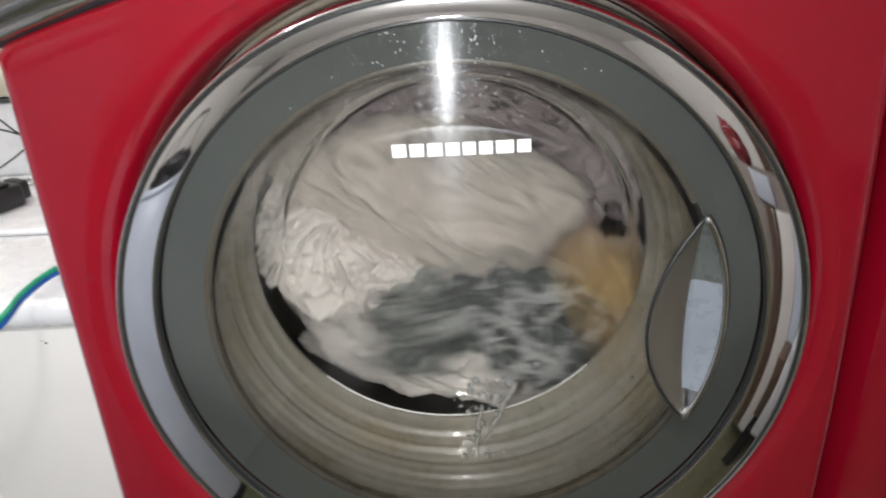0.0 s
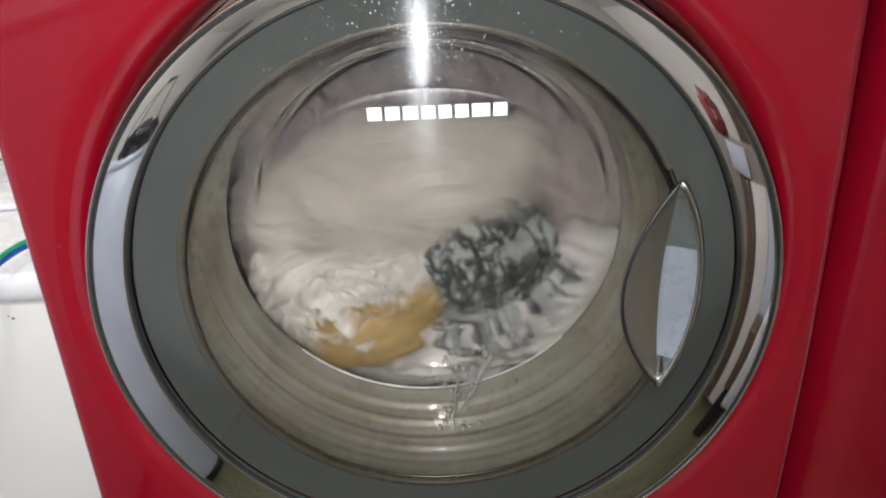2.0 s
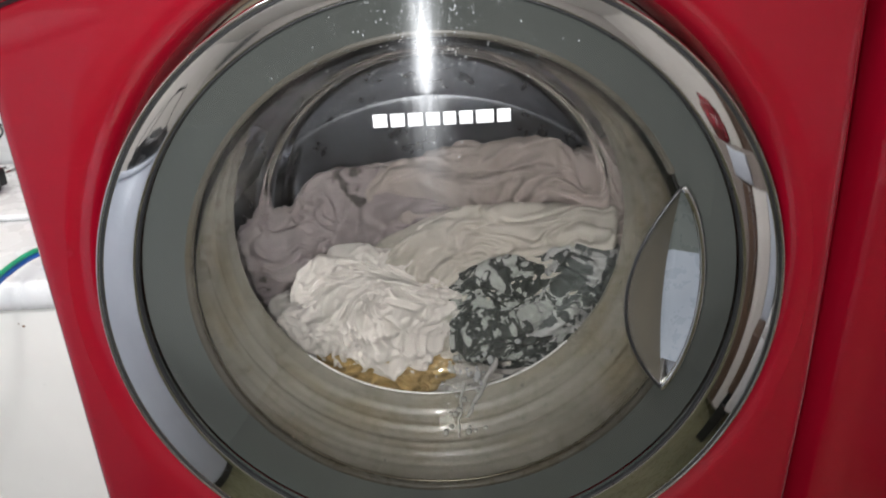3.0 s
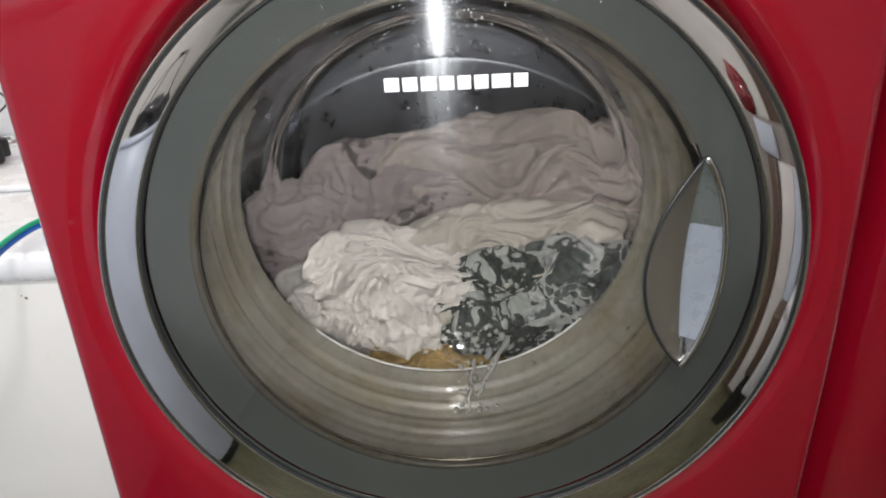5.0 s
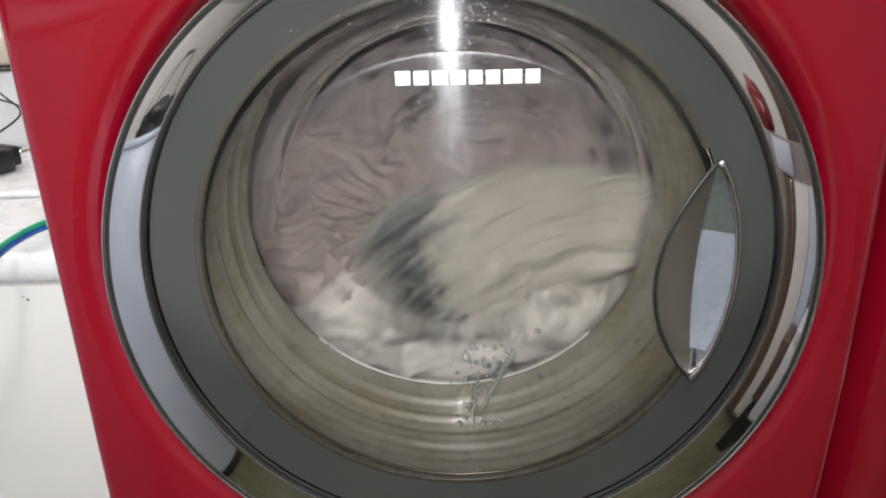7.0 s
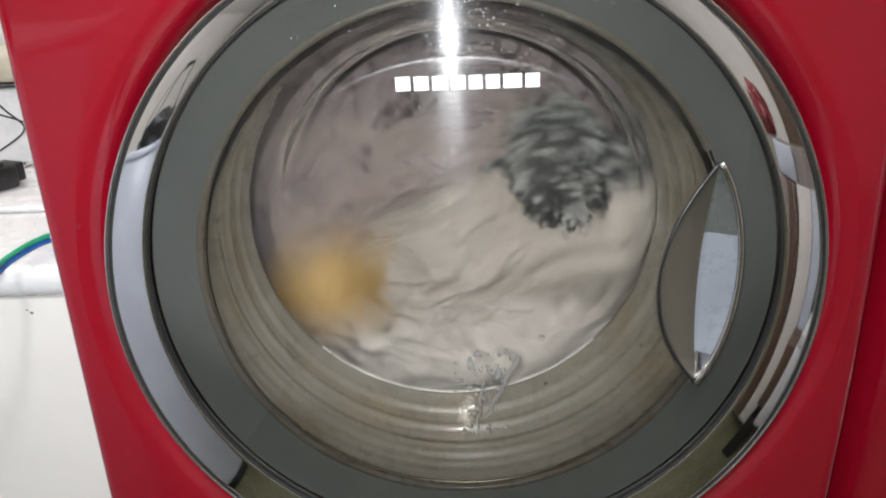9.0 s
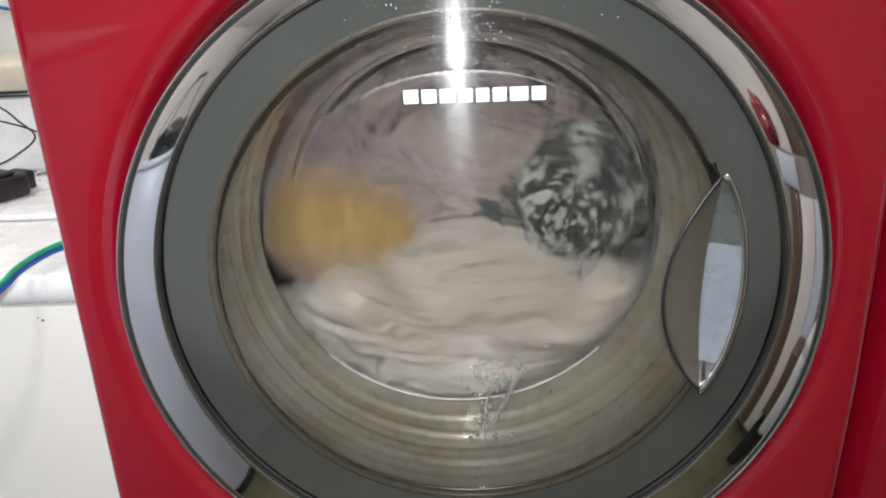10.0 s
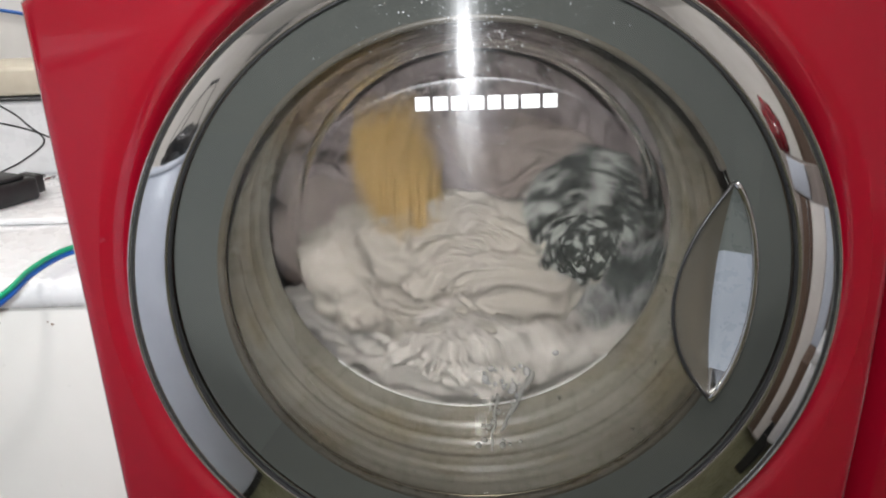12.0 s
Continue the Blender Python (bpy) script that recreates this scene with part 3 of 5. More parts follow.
d = part("suds", drops(34, 21, in_suds, lambda g: g.choice((0.0007, 0.0010, 0.0014, 0.0020, 0.0032))), DROP, door, "soap bubbles at the bottom of the bowl")
d["kind"] = "stuff"
for x0, y0, x1, y1, width in ((0.044, 0.100, 0.014, 0.072, 0.0034), (0.013, 0.092, 0.006, 0.062, 0.0018)):
    line = [on_bottom(x0 + (x1 - x0) * k / 14 + 0.0012 * math.sin(k * 1.1), y0 + (y1 - y0) * k / 14, 0.0) for k in range(15)]
    part("soap_streak", tube(line, [width * (0.55 + 0.45 * math.sin(k * 0.9) ** 2) * (1 - 0.5 * k / 14) for k in range(15)], 8), FOAM, door, "milky soap streak running down the bowl")

# ---- the machine beside it ----
flank = thing("side_panel", pose(0.34, 0, 0), "glossy red upright panel standing beside the washing machine", "panel")


def rounded_board(x0, y0, x1, y1, z0, z1, r, lean=0.055):
    """An upright board whose front edge towards the washing machine is turned over a wide radius."""
    bm = bmesh.new()
    outline = [(x1, y1), (x0, y1)] + [(x0 + r - r * math.cos(math.pi / 2 * k / 16), y0 + r - r * math.sin(math.pi / 2 * k / 16)) for k in range(17)] + [(x1, y0)]
    low, high = [[bm.verts.new((x + lean * (z - DOOR_Z), y, z)) for x, y in outline] for z in (z0, z1)]
    for k in range(len(outline)):
        m = (k + 1) % len(outline)
        bm.faces.new((low[k], low[m], high[m], high[k]))
    bm.faces.new(low[::-1]), bm.faces.new(high)
    return bm


part("board", rounded_board(-0.020, 0.045, 0.16, 0.62, 0.0, 1.17, 0.042), RED, flank, sharp=50)
part("cap", rounded_board(-0.0205, 0.0445, 0.1605, 0.621, 1.171, 1.178, 0.042), CHROME_DULL, flank, sharp=50)

# ---- what the chrome mirrors across the room ----
door_1 = thing("door_1", pose(X1 - 0.004, -0.35, 0), "dark brown panelled wooden door, closed", "door", kind="structure")
part("leaf", box(-0.045, -0.41, 0.008, -0.004, 0.41, 2.05, bevel=0.004), WOOD_DOOR, door_1, smooth=False)
for z0, z1 in ((0.2, 0.95), (1.1, 1.9)):
    for y0 in (-0.32, 0.04):
        part("door_panel", box(-0.058, y0, z0, -0.046, y0 + 0.28, z1, bevel=0.008), WOOD_DOOR, door_1, smooth=False)
for y0, y1, z0, z1 in ((-0.48, -0.415, 0, 2.12), (0.415, 0.48, 0, 2.12), (-0.414, 0.414, 2.056, 2.12)):
    part("door_frame", box(-0.07, y0, z0, 0.0, y1, z1, bevel=0.004), WOOD_DOOR, door_1, smooth=False)
part("door_handle", tube([(-0.06, 0.34, 1.02), (-0.10, 0.34, 1.02), (-0.105, 0.33, 1.02), (-0.105, 0.23, 1.02)], 0.009, 12), CHROME_DULL, door_1)
hamper = thing("white_cabinet", pose(-0.89, -0.32, 0), "low bluish-white lacquered cabinet on a dark plinth", "cabinet")
part("body", box(-0.28, -0.60, 0.06, 0.285, 0.40, 0.925, bevel=0.006, segments=3), BLUE_WHITE, hamper, sharp=40)
part("cabinet_top", box(-0.285, -0.605, 0.926, 0.29, 0.405, 0.945, bevel=0.006, segments=3), BLUE_WHITE, hamper, sharp=40)
part("plinth", box(-0.26, -0.58, 0.0, 0.265, 0.38, 0.059), DARK_TRIM, hamper, smooth=False)
part("label_tag", box(0.2855, -0.10, 0.80, 0.2868, -0.075, 0.83), BLUE_WIRE, hamper, "small blue sticker", smooth=False)
tote = thing("black_bag", pose(-0.675, -0.37, 0.946), "crumpled black bag with an upright wire handle on the white cabinet", "bag")
bm = bmesh.new()
bmesh.ops.create_icosphere(bm, subdivisions=5, radius=1)
for v in bm.verts:
    p = v.co.copy()
    k = 1 + 0.30 * noise.noise(p * 2.1) + 0.16 * abs(noise.noise(p * 6.0)) + 0.06 * abs(noise.noise(p * 15.0))
    v.co = Vector((p.x * 0.055 * k, p.y * 0.135 * k, max(p.z * 0.055 * k, -0.03) + 0.03))
part("sack", bm, BLACK_PLASTIC, tote)
part("wire_handle", tube(curve_points([(0.03, 0.12, 0.02), (0.03, 0.06, 0.13), (0.03, 0.01, 0.215), (0.03, -0.05, 0.222), (0.03, -0.062, 0.19), (0.03, -0.075, 0.05)], 48), 0.0035, 8), BLACK_PLASTIC, tote, "thin black wire handle")
part("wire_handle", tube(curve_points([(0.01, 0.16, 0.01), (0.01, 0.13, 0.08), (0.01, 0.03, 0.19), (0.01, -0.03, 0.215)], 30), 0.0025, 8), BLACK_PLASTIC, tote, "thin black wire handle")
part("hand_grip", tube([(0.03, 0.012, 0.216), (0.03, -0.05, 0.224)], [0.009, 0.008], 10), BLACK_PLASTIC, tote, "thick black grip on the wire")
board = thing("ironing_board", pose(0.80, 0.06, 0.50), "bluish-white ironing board standing upright on its pole", "ironing board")
pts = [(0.0, 0.055 * math.cos(a), 0.055 * math.sin(a)) for a in [math.pi + math.pi * k / 16 for k in range(17)]] + [(0.0, 0.055, 0.67), (0.0, -0.055, 0.67)]
bm = bmesh.new()
f = bm.faces.new([bm.verts.new(p) for p in pts])
ext = bmesh.ops.extrude_face_region(bm, geom=[f])
bmesh.ops.translate(bm, verts=[v for v in ext["geom"] if isinstance(v, bmesh.types.BMVert)], vec=(0.025, 0, 0))
part("cover", bm, BLUE_WHITE, board, smooth=False)
part("leg", tube([(0.035, 0, -0.50), (0.035, 0, 0.62)], 0.009, 10), DARK_TRIM, board)
part("seam", box(-0.004, -0.012, 0.02, -0.0005, -0.006, 0.40), DARK_TRIM, board, "dark seam", smooth=False)
sideboard = thing("sideboard", pose(1.115, -0.42, 0), "taupe wooden sideboard with pale and dark doors", "cabinet")
part("body", box(-0.34, -0.36, 0.04, 0.34, 0.36, 0.90, bevel=0.006), TAUPE, sideboard, sharp=40)
part("cabinet_door", box(-0.358, -0.34, 0.07, -0.341, 0.018, 0.80, bevel=0.004), TAUPE, sideboard, sharp=40)
part("cabinet_door", box(-0.358, 0.022, 0.07, -0.341, 0.118, 0.80, bevel=0.004), WOOD_DOOR, sideboard, "dark brown door", sharp=40)
part("cabinet_door", box(-0.358, 0.122, 0.07, -0.341, 0.250, 0.80, bevel=0.004), PLASTER, sideboard, "off-white door", sharp=40)
part("cabinet_door", box(-0.358, 0.254, 0.07, -0.341, 0.335, 0.80, bevel=0.004), BLUE_WHITE, sideboard, "bluish-white door", sharp=40)
part("drawer_front", box(-0.362, -0.04, 0.805, -0.341, 0.14, 0.895, bevel=0.006), BLUE_WHITE, sideboard, "white lacquered drawer", sharp=40)
part("handle", tube([(-0.372, 0.10, 0.45), (-0.376, 0.10, 0.47), (-0.376, 0.10, 0.78), (-0.372, 0.10, 0.80)], 0.006, 10), CHROME_DULL, sideboard)
for y in (-0.32, 0.32):
    for x in (-0.30, 0.30):
        part("leg", box(x - 0.02, y - 0.02, 0.0, x + 0.02, y + 0.02, 0.039), DARK_TRIM, sideboard, smooth=False)
bm = bmesh.new()
bmesh.ops.create_icosphere(bm, subdivisions=4, radius=1)
for v in bm.verts:
    p = v.co.copy()
    k = 1 + 0.30 * noise.noise(p * 2.4) + 0.20 * abs(noise.noise(p * 5.0))
    v.co = Vector((p.x * 0.06 * k, p.y * 0.09 * k, max(p.z * 0.10 * k, -0.078)))
packet = tagged(new("washing_powder_bag", mesh_of("washing_powder_bag", bm, RED)), "crumpled red plastic bag standing on the sideboard", "bag")
packet.matrix_world = pose(0.86, -0.55, 0.979)

crate = thing("storage_box", pose(0.70, 0.0, 0), "white plastic storage box with a dark end, on a stand", "box")
part("body", box(-0.05, -0.09, 0.196, 0.05, 0.085, 0.475, bevel=0.030, segments=5), WHITE_ENAMEL, crate, sharp=60)
part("end_panel", box(-0.030, -0.17, 0.25, 0.05, -0.092, 0.46, bevel=0.008), WOOD_DOOR, crate, "dark reddish-brown end panel", sharp=50)
part("lid", box(-0.053, -0.075, 0.476, 0.053, 0.06, 0.515, bevel=0.008, segments=3), WHITE_ENAMEL, crate, sharp=50)
part("rib", box(-0.0535, 0.0, 0.26, -0.0502, 0.006, 0.42), DARK_TRIM, crate, "thin dark groove strip", smooth=False)
# added support; its black takes the place of shadow below the box
part("stand", box(-0.020, -0.16, 0.004, 0.05, -0.03, 0.195, bevel=0.004), DARK_TRIM, crate, "added stand, black in place of the shadow band", smooth=False)

# a dark garment hung slantwise on the wall across the room
garment = thing("hanging_garment", pose(-1.88, Y0 + 0.07, 2.08, 0, 20), "long dark patterned garment hanging on the wall", "garment")
bm = bmesh.new()
bmesh.ops.create_icosphere(bm, subdivisions=5, radius=1)
for v in bm.verts:
    p = v.co.copy()
    k = 1 + 0.30 * noise.noise(p * 2.3) + 0.16 * abs(noise.noise(p * 6.0))
    v.co = Vector((p.x * 0.13 * k, p.y * 0.05 * k, p.z * 0.36 * (0.85 + 0.15 * k)))
part("cloth", bm, CLOTH_DARK, garment)
part("hook", tube([(0.0, -0.069, 0.33), (0.0, -0.02, 0.33), (0.0, -0.01, 0.345), (0.0, -0.02, 0.36)], 0.006, 8), CHROME_DULL, garment)

# ---- white appliance ----
TOP = DOOR_Z - 0.035
white = thing("white_washer", pose(-0.66, 0.145, 0), "old white top-loading washer with rust-spotted cream front", "washing machine")
part("body", box(-0.83, 0.008, 0.0, 0.345, 0.50, TOP - 0.031, bevel=0.006), CREAM_ENAMEL, white, "cream enamelled body", sharp=40)
part("top", box(-0.835, 0.0, TOP - 0.030, 0.35, 0.505, TOP, bevel=0.013, segments=4), WHITE_ENAMEL, white, "white rounded top", sharp=50)
part("lid", box(-0.80, 0.172, TOP + 0.0005, 0.33, 0.385, TOP + 0.008, bevel=0.004, segments=3), WHITE_ENAMEL, white, "white raised lid", sharp=50)
part("back_panel", box(-0.835, 0.388, TOP + 0.001, 0.35, 0.50, TOP + 0.108, bevel=0.01, segments=3), WHITE_ENAMEL, white, "white upright back panel", sharp=50)
part("joint", box(-0.836, 0.387, TOP + 0.109, 0.351, 0.50, TOP + 0.113), DARK_TRIM, white, "dark joint")
part("ledge", box(-0.84, 0.384, TOP + 0.1145, 0.355, 0.52, TOP + 0.152, bevel=0.006), BEIGE, white, "yellowed beige ledge", sharp=50)
rng = random.Random(12)
for _ in range(14):  # rust flecks below the top's edge
    fx, fz, fr = rng.uniform(0.10, 0.33), TOP - 0.034 - abs(rng.gauss(0, 0.012)), rng.uniform(0.0008, 0.0022)
    bm = bmesh.new()
    bmesh.ops.create_icosphere(bm, subdivisions=1, radius=1, matrix=Matrix.Translation((fx, 0.0082, fz)) @ Matrix.Diagonal((fr * rng.uniform(1, 2.4), 0.0005, fr, 1)))
    part("rust_fleck", bm, RUST, white)

# ---- cables and the power adapter on the white washer ----
TZ = TOP
adapter = thing("power_adapter", pose(-0.568, 0.385, TZ + 0.0085, 0, 0, 62), "black plug-in power adapter lying on the white lid", "adapter")
part("case", box(-0.048, -0.028, 0.0, 0.034, 0.024, 0.028, bevel=0.006, segments=3), BLACK_PLASTIC, adapter, sharp=50)
part("ridge", box(-0.030, -0.024, 0.0282, 0.020, 0.020, 0.033, bevel=0.002), BLACK_PLASTIC, adapter, sharp=50)
part("plug_base", box(0.0345, -0.018, 0.004, 0.048, 0.016, 0.027, bevel=0.003), BLACK_PLASTIC, adapter, sharp=50)
for y in (-0.010, 0.010):
    part("pin", tube([(0.048, y, 0.017), (0.067, y, 0.017)], 0.0022, 10), CHROME_DULL, adapter, "bare metal pin")
for name, ctrl, label in (
        ("adapter_lead", [(-0.60, 0.41, TZ + 0.024), (-0.615, 0.47, TZ + 0.026), (-0.60, 0.50, TZ + 0.034), (-0.57, 0.508, TZ + 0.057), (-0.589, 0.51, TZ + 0.080), (-0.614, 0.51, TZ + 0.102), (-0.70, 0.515, TZ + 0.150)], "thin black lead of the adapter, looped"),
        ("black_cable", [(-0.44, 0.51, TZ + 0.108), (-0.52, 0.515, TZ + 0.1105), (-0.60, 0.515, TZ + 0.112), (-0.74, 0.515, TZ + 0.113)], "thin black cable along the back panel"),
        ("thin_lead", [(-0.42, 0.50, TZ + 0.012), (-0.50, 0.505, TZ + 0.030), (-0.58, 0.51, TZ + 0.070), (-0.68, 0.515, TZ + 0.095)], "thin dark lead on the white lid")):
    tagged(new(name, mesh_of(name, tube(curve_points(ctrl, 60), 0.0013, 8), BLACK_PLASTIC)), label, "cable")
for mat, dx, dz, name, label in ((GREEN_WIRE, 0.0, 0.0, "green_wire", "green insulated wire bent over the white washer"), (BLUE_WIRE, 0.001, -0.0046, "blue_wire", "blue insulated wire beside the green one")):
    tagged(new(name, mesh_of(name, tube(curve_points([(-0.335 + dx, 0.25, TZ + 0.005), (-0.372 + dx, 0.215, TZ + 0.013 + dz), (-0.392 + dx, 0.185, TZ + 0.016 + dz), (-0.397 + dx, 0.135, TZ + 0.017 + dz), (-0.393 + dx, 0.085, TZ + 0.015 + dz), (-0.41 + dx, 0.035, TZ + 0.004 + dz), (-0.47 + dx, 0.0, TZ - 0.03 + dz)], 60), 0.0024, 10), mat)), label, "wire")
tagged(new("wall_cable", mesh_of("wall_cable", tube(curve_points([(-0.60, 0.845, TOP + 0.185), (-0.72, 0.852, TOP + 0.200), (-0.82, 0.854, TOP + 0.218), (-1.1, 0.854, TOP + 0.25)], 40), 0.003, 8), BLUE_WIRE)), "blue cable slung along the wall", "cable")

# ---- laundry ----
def crumple(name, mat, size, seed, label, fold=1.0, finer=1.0, detail=6):
    """A crumpled wet cloth: long pleats wander over a flattened, uneven lump."""
    bm = bmesh.new()
    bmesh.ops.create_icosphere(bm, subdivisions=detail, radius=1)
    off = Vector((seed * 7.3, seed * 3.1, seed * 5.7))
    lead = Vector((math.cos(seed * 1.9), 0.45, math.sin(seed * 1.9)))
    for v in bm.verts:
        p = v.co.copy()
        q = p + 0.55 * noise.noise_vector(p * 1.3 + off)
        w = q + 0.30 * noise.noise_vector(q * 2.7 + off)
        lump = 0.24 * noise.noise(p * 1.5 + off * 1.7)
        r1 = abs(noise.noise(Vector((q.x * 1.7, q.y * 1.7, q.z * 2.6)) * finer + off)) * 2.6 - 0.8
        # pleats: round backs with sharp valleys, strong in some places and gone in others
        strong = max(0.0, 0.5 + 1.6 * noise.noise(q * 1.6 + off * 2.3))
        pleat = (abs(math.sin(w.dot(lead) * 8.0 * finer + 2.0 * noise.noise(w * 1.7 + off))) - 0.6) * strong
        r2 = abs(noise.noise(Vector((w.x * 4.2, w.y * 3.0, w.z * 5.2)) * finer + off * 2.0)) * 2.6 - 0.8
        r3 = abs(noise.noise(w * 11.0 * finer + off * 3.0)) * 2.4 - 0.8
        k = 1 + lump + fold * (0.07 * r1 + 0.05 * pleat + 0.025 * r2 + 0.012 * r3)
        deep = 1 + lump + fold * (0.26 * r1 + 0.20 * pleat + 0.17 * r2 + 0.09 * r3)
        v.co = Vector((p.x * size[0] * k, p.y * size[1] * deep, p.z * size[2] * k))
    ob = new(name, mesh_of(name, bm, mat))
    return tagged(ob, label, "laundry", "laundry in the drum")


beige = crumple("bed_sheet", CLOTH_BEIGE, (0.142, 0.048, 0.076), 1, "ecru cotton sheet, wet and crumpled, tumbling in the drum", 0.8, 0.9, 7)
white_cloth = crumple("towel", CLOTH_WHITE, (0.092, 0.042, 0.062), 2, "white cotton towel, wet and crumpled, tumbling in the drum", 1.1, 1.3, 7)
dark_cloth = crumple("shirt", CLOTH_DARK, (0.066, 0.034, 0.050), 3, "dark printed shirt bundled up wet in the drum", 1.1, 1.2)
grey_cloth = crumple("blouse", CLOTH_GREY, (0.090, 0.036, 0.058), 4, "grey leaf-printed blouse, wet, in the drum", 1.2, 1.2)
yellow_cloth = crumple("yellow_cloth", CLOTH_YELLOW, (0.066, 0.030, 0.038), 5, "mustard yellow cloth, wet and crumpled, in the drum", 1.5, 1.1)
lilac_cloth = crumple("duvet_cover", CLOTH_LILAC, (0.20, 0.05, 0.11), 6, "greyish lilac lace-edged duvet cover, wet, in the drum", 1.0, 1.2, 7)
bulk_cloth = crumple("bath_towel", CLOTH_WHITE, (0.196, 0.050, 0.092), 9, "white cotton bath towel, soaked, lying low in the drum", 1.0, 1.3)
cream_cloth = crumple("pillow_case", CLOTH_CREAM, (0.20, 0.055, 0.128), 7, "rose-beige pillow case, wet and crumpled, in the drum", 1.0, 1.2, 7)

# ---- how the laundry and the drum turn ----
DARK_ROWS = [
    (0, -0.038, 0.155, -0.085, -357), (0.1, -0.091, 0.155, -0.093, -340), (0.2, -0.096, 0.155, -0.083, -323), (0.3, -0.114, 0.155, -0.022, -306), (0.4, -0.115, 0.155, 0.024, -289),
    (0.5, -0.122, 0.155, 0.031, -272), (0.6, -0.081, 0.155, 0.012, -255), (0.7, -0.056, 0.155, 0.022, -238), (0.8, -0.025, 0.155, 0.002, -221), (0.9, 0.009, 0.155, -0.024, -204),
    (1, 0.005, 0.155, -0.079, -187), (1.1, -0.004, 0.155, -0.118, -170), (1.2, -0.059, 0.155, -0.152, -153), (1.3, -0.070, 0.155, -0.149, -136), (1.4, -0.062, 0.155, -0.153, -119),
    (1.5, -0.024, 0.155, -0.140, -102), (1.6, 0.016, 0.155, -0.101, -85), (1.7, 0.053, 0.155, -0.068, -68), (1.8, 0.082, 0.155, -0.051, -51), (1.9, 0.070, 0.155, -0.055, -34),
    (2, 0.047, 0.155, -0.048, -17), (2.1, 0.056, 0.148, -0.105, 0), (2.2, 0.052, 0.148, -0.112, 0), (2.4, 0.057, 0.148, -0.102, 0), (2.8, 0.055, 0.148, -0.098, 0),
    (3.3, 0.055, 0.148, -0.098, 0), (4, 0.045, 0.148, -0.106, 0), (4.8, 0.035, 0.148, -0.113, 0), (5.2, 0.035, 0.148, -0.113, 0), (5.3, 0.032, 0.148, -0.116, 0),
    (5.4, 0.049, 0.155, -0.079, -10), (5.5, 0.070, 0.155, -0.067, -24), (5.6, 0.078, 0.155, -0.026, -41), (5.7, 0.078, 0.155, -0.007, -61), (5.8, 0.036, 0.155, -0.014, -85),
    (5.9, -0.004, 0.155, -0.031, -102), (6, -0.064, 0.155, -0.085, -119), (6.1, -0.055, 0.155, -0.127, -136), (6.2, -0.010, 0.155, -0.139, -153), (6.3, 0.019, 0.155, -0.144, -170),
    (6.4, -0.033, 0.155, -0.132, -187), (6.5, 0.015, 0.155, -0.095, -204), (6.6, 0.098, 0.155, -0.058, -221), (6.7, 0.110, 0.155, -0.021, -238), (6.8, 0.077, 0.155, -0.015, -255),
    (6.9, 0.023, 0.155, -0.027, -272), (7, -0.036, 0.155, -0.060, -289), (7.1, -0.062, 0.155, -0.102, -306), (7.2, -0.046, 0.155, -0.122, -323), (7.3, -0.022, 0.155, -0.128, -340),
    (7.4, -0.018, 0.155, -0.133, -357), (7.5, 0.015, 0.155, -0.121, -374), (7.6, 0.077, 0.155, -0.095, -391), (7.7, 0.104, 0.155, -0.042, -408), (7.8, 0.107, 0.155, 0.015, -425),
    (7.9, 0.095, 0.155, 0.027, -442), (8, 0.074, 0.155, 0.031, -459), (8.1, 0.010, 0.155, 0.027, -476), (8.2, -0.069, 0.155, -0.025, -493), (8.3, -0.095, 0.155, -0.088, -510),
    (8.4, -0.064, 0.155, -0.110, -527), (8.5, -0.005, 0.155, -0.141, -544), (8.6, 0.084, 0.155, -0.118, -561), (8.7, 0.097, 0.155, -0.098, -578), (8.8, 0.112, 0.155, 0.011, -595),
    (8.9, 0.105, 0.155, 0.041, -612), (9, 0.088, 0.155, 0.034, -629), (9.1, 0.059, 0.155, 0.041, -646), (9.2, -0.015, 0.155, 0.024, -663), (9.3, -0.070, 0.155, -0.064, -680),
    (9.4, -0.035, 0.155, -0.097, -697), (9.5, -0.021, 0.155, -0.107, -714), (9.6, 0.061, 0.155, -0.099, -731), (9.7, 0.101, 0.155, -0.060, -748), (9.8, 0.116, 0.155, -0.030, -765),
    (9.9, 0.104, 0.155, 0.002, -782), (10, 0.106, 0.155, 0.020, -799), (10.1, 0.078, 0.155, 0.023, -816), (10.2, 0.046, 0.155, -0.003, -833), (10.3, 0.017, 0.155, -0.054, -850),
    (10.4, 0.010, 0.155, -0.074, -867), (10.5, 0.016, 0.155, -0.092, -884), (10.6, 0.061, 0.155, -0.084, -901), (10.7, 0.095, 0.155, -0.055, -918), (10.8, 0.103, 0.155, -0.010, -935),
    (10.9, 0.094, 0.155, 0.015, -952), (11, 0.085, 0.155, 0.017, -969), (11.1, 0.080, 0.155, 0.003, -986), (11.2, 0.043, 0.155, -0.015, -1003), (11.3, 0.023, 0.155, -0.049, -1020),
    (11.4, 0.025, 0.155, -0.064, -1037), (11.5, -0.003, 0.155, -0.090, -1054), (11.6, 0.014, 0.155, -0.102, -1071), (11.7, 0.071, 0.155, -0.099, -1088), (11.8, 0.098, 0.155, -0.061, -1105),
    (11.9, 0.105, 0.155, -0.010, -1122), (12, 0.099, 0.155, 0.002, -1139),
]
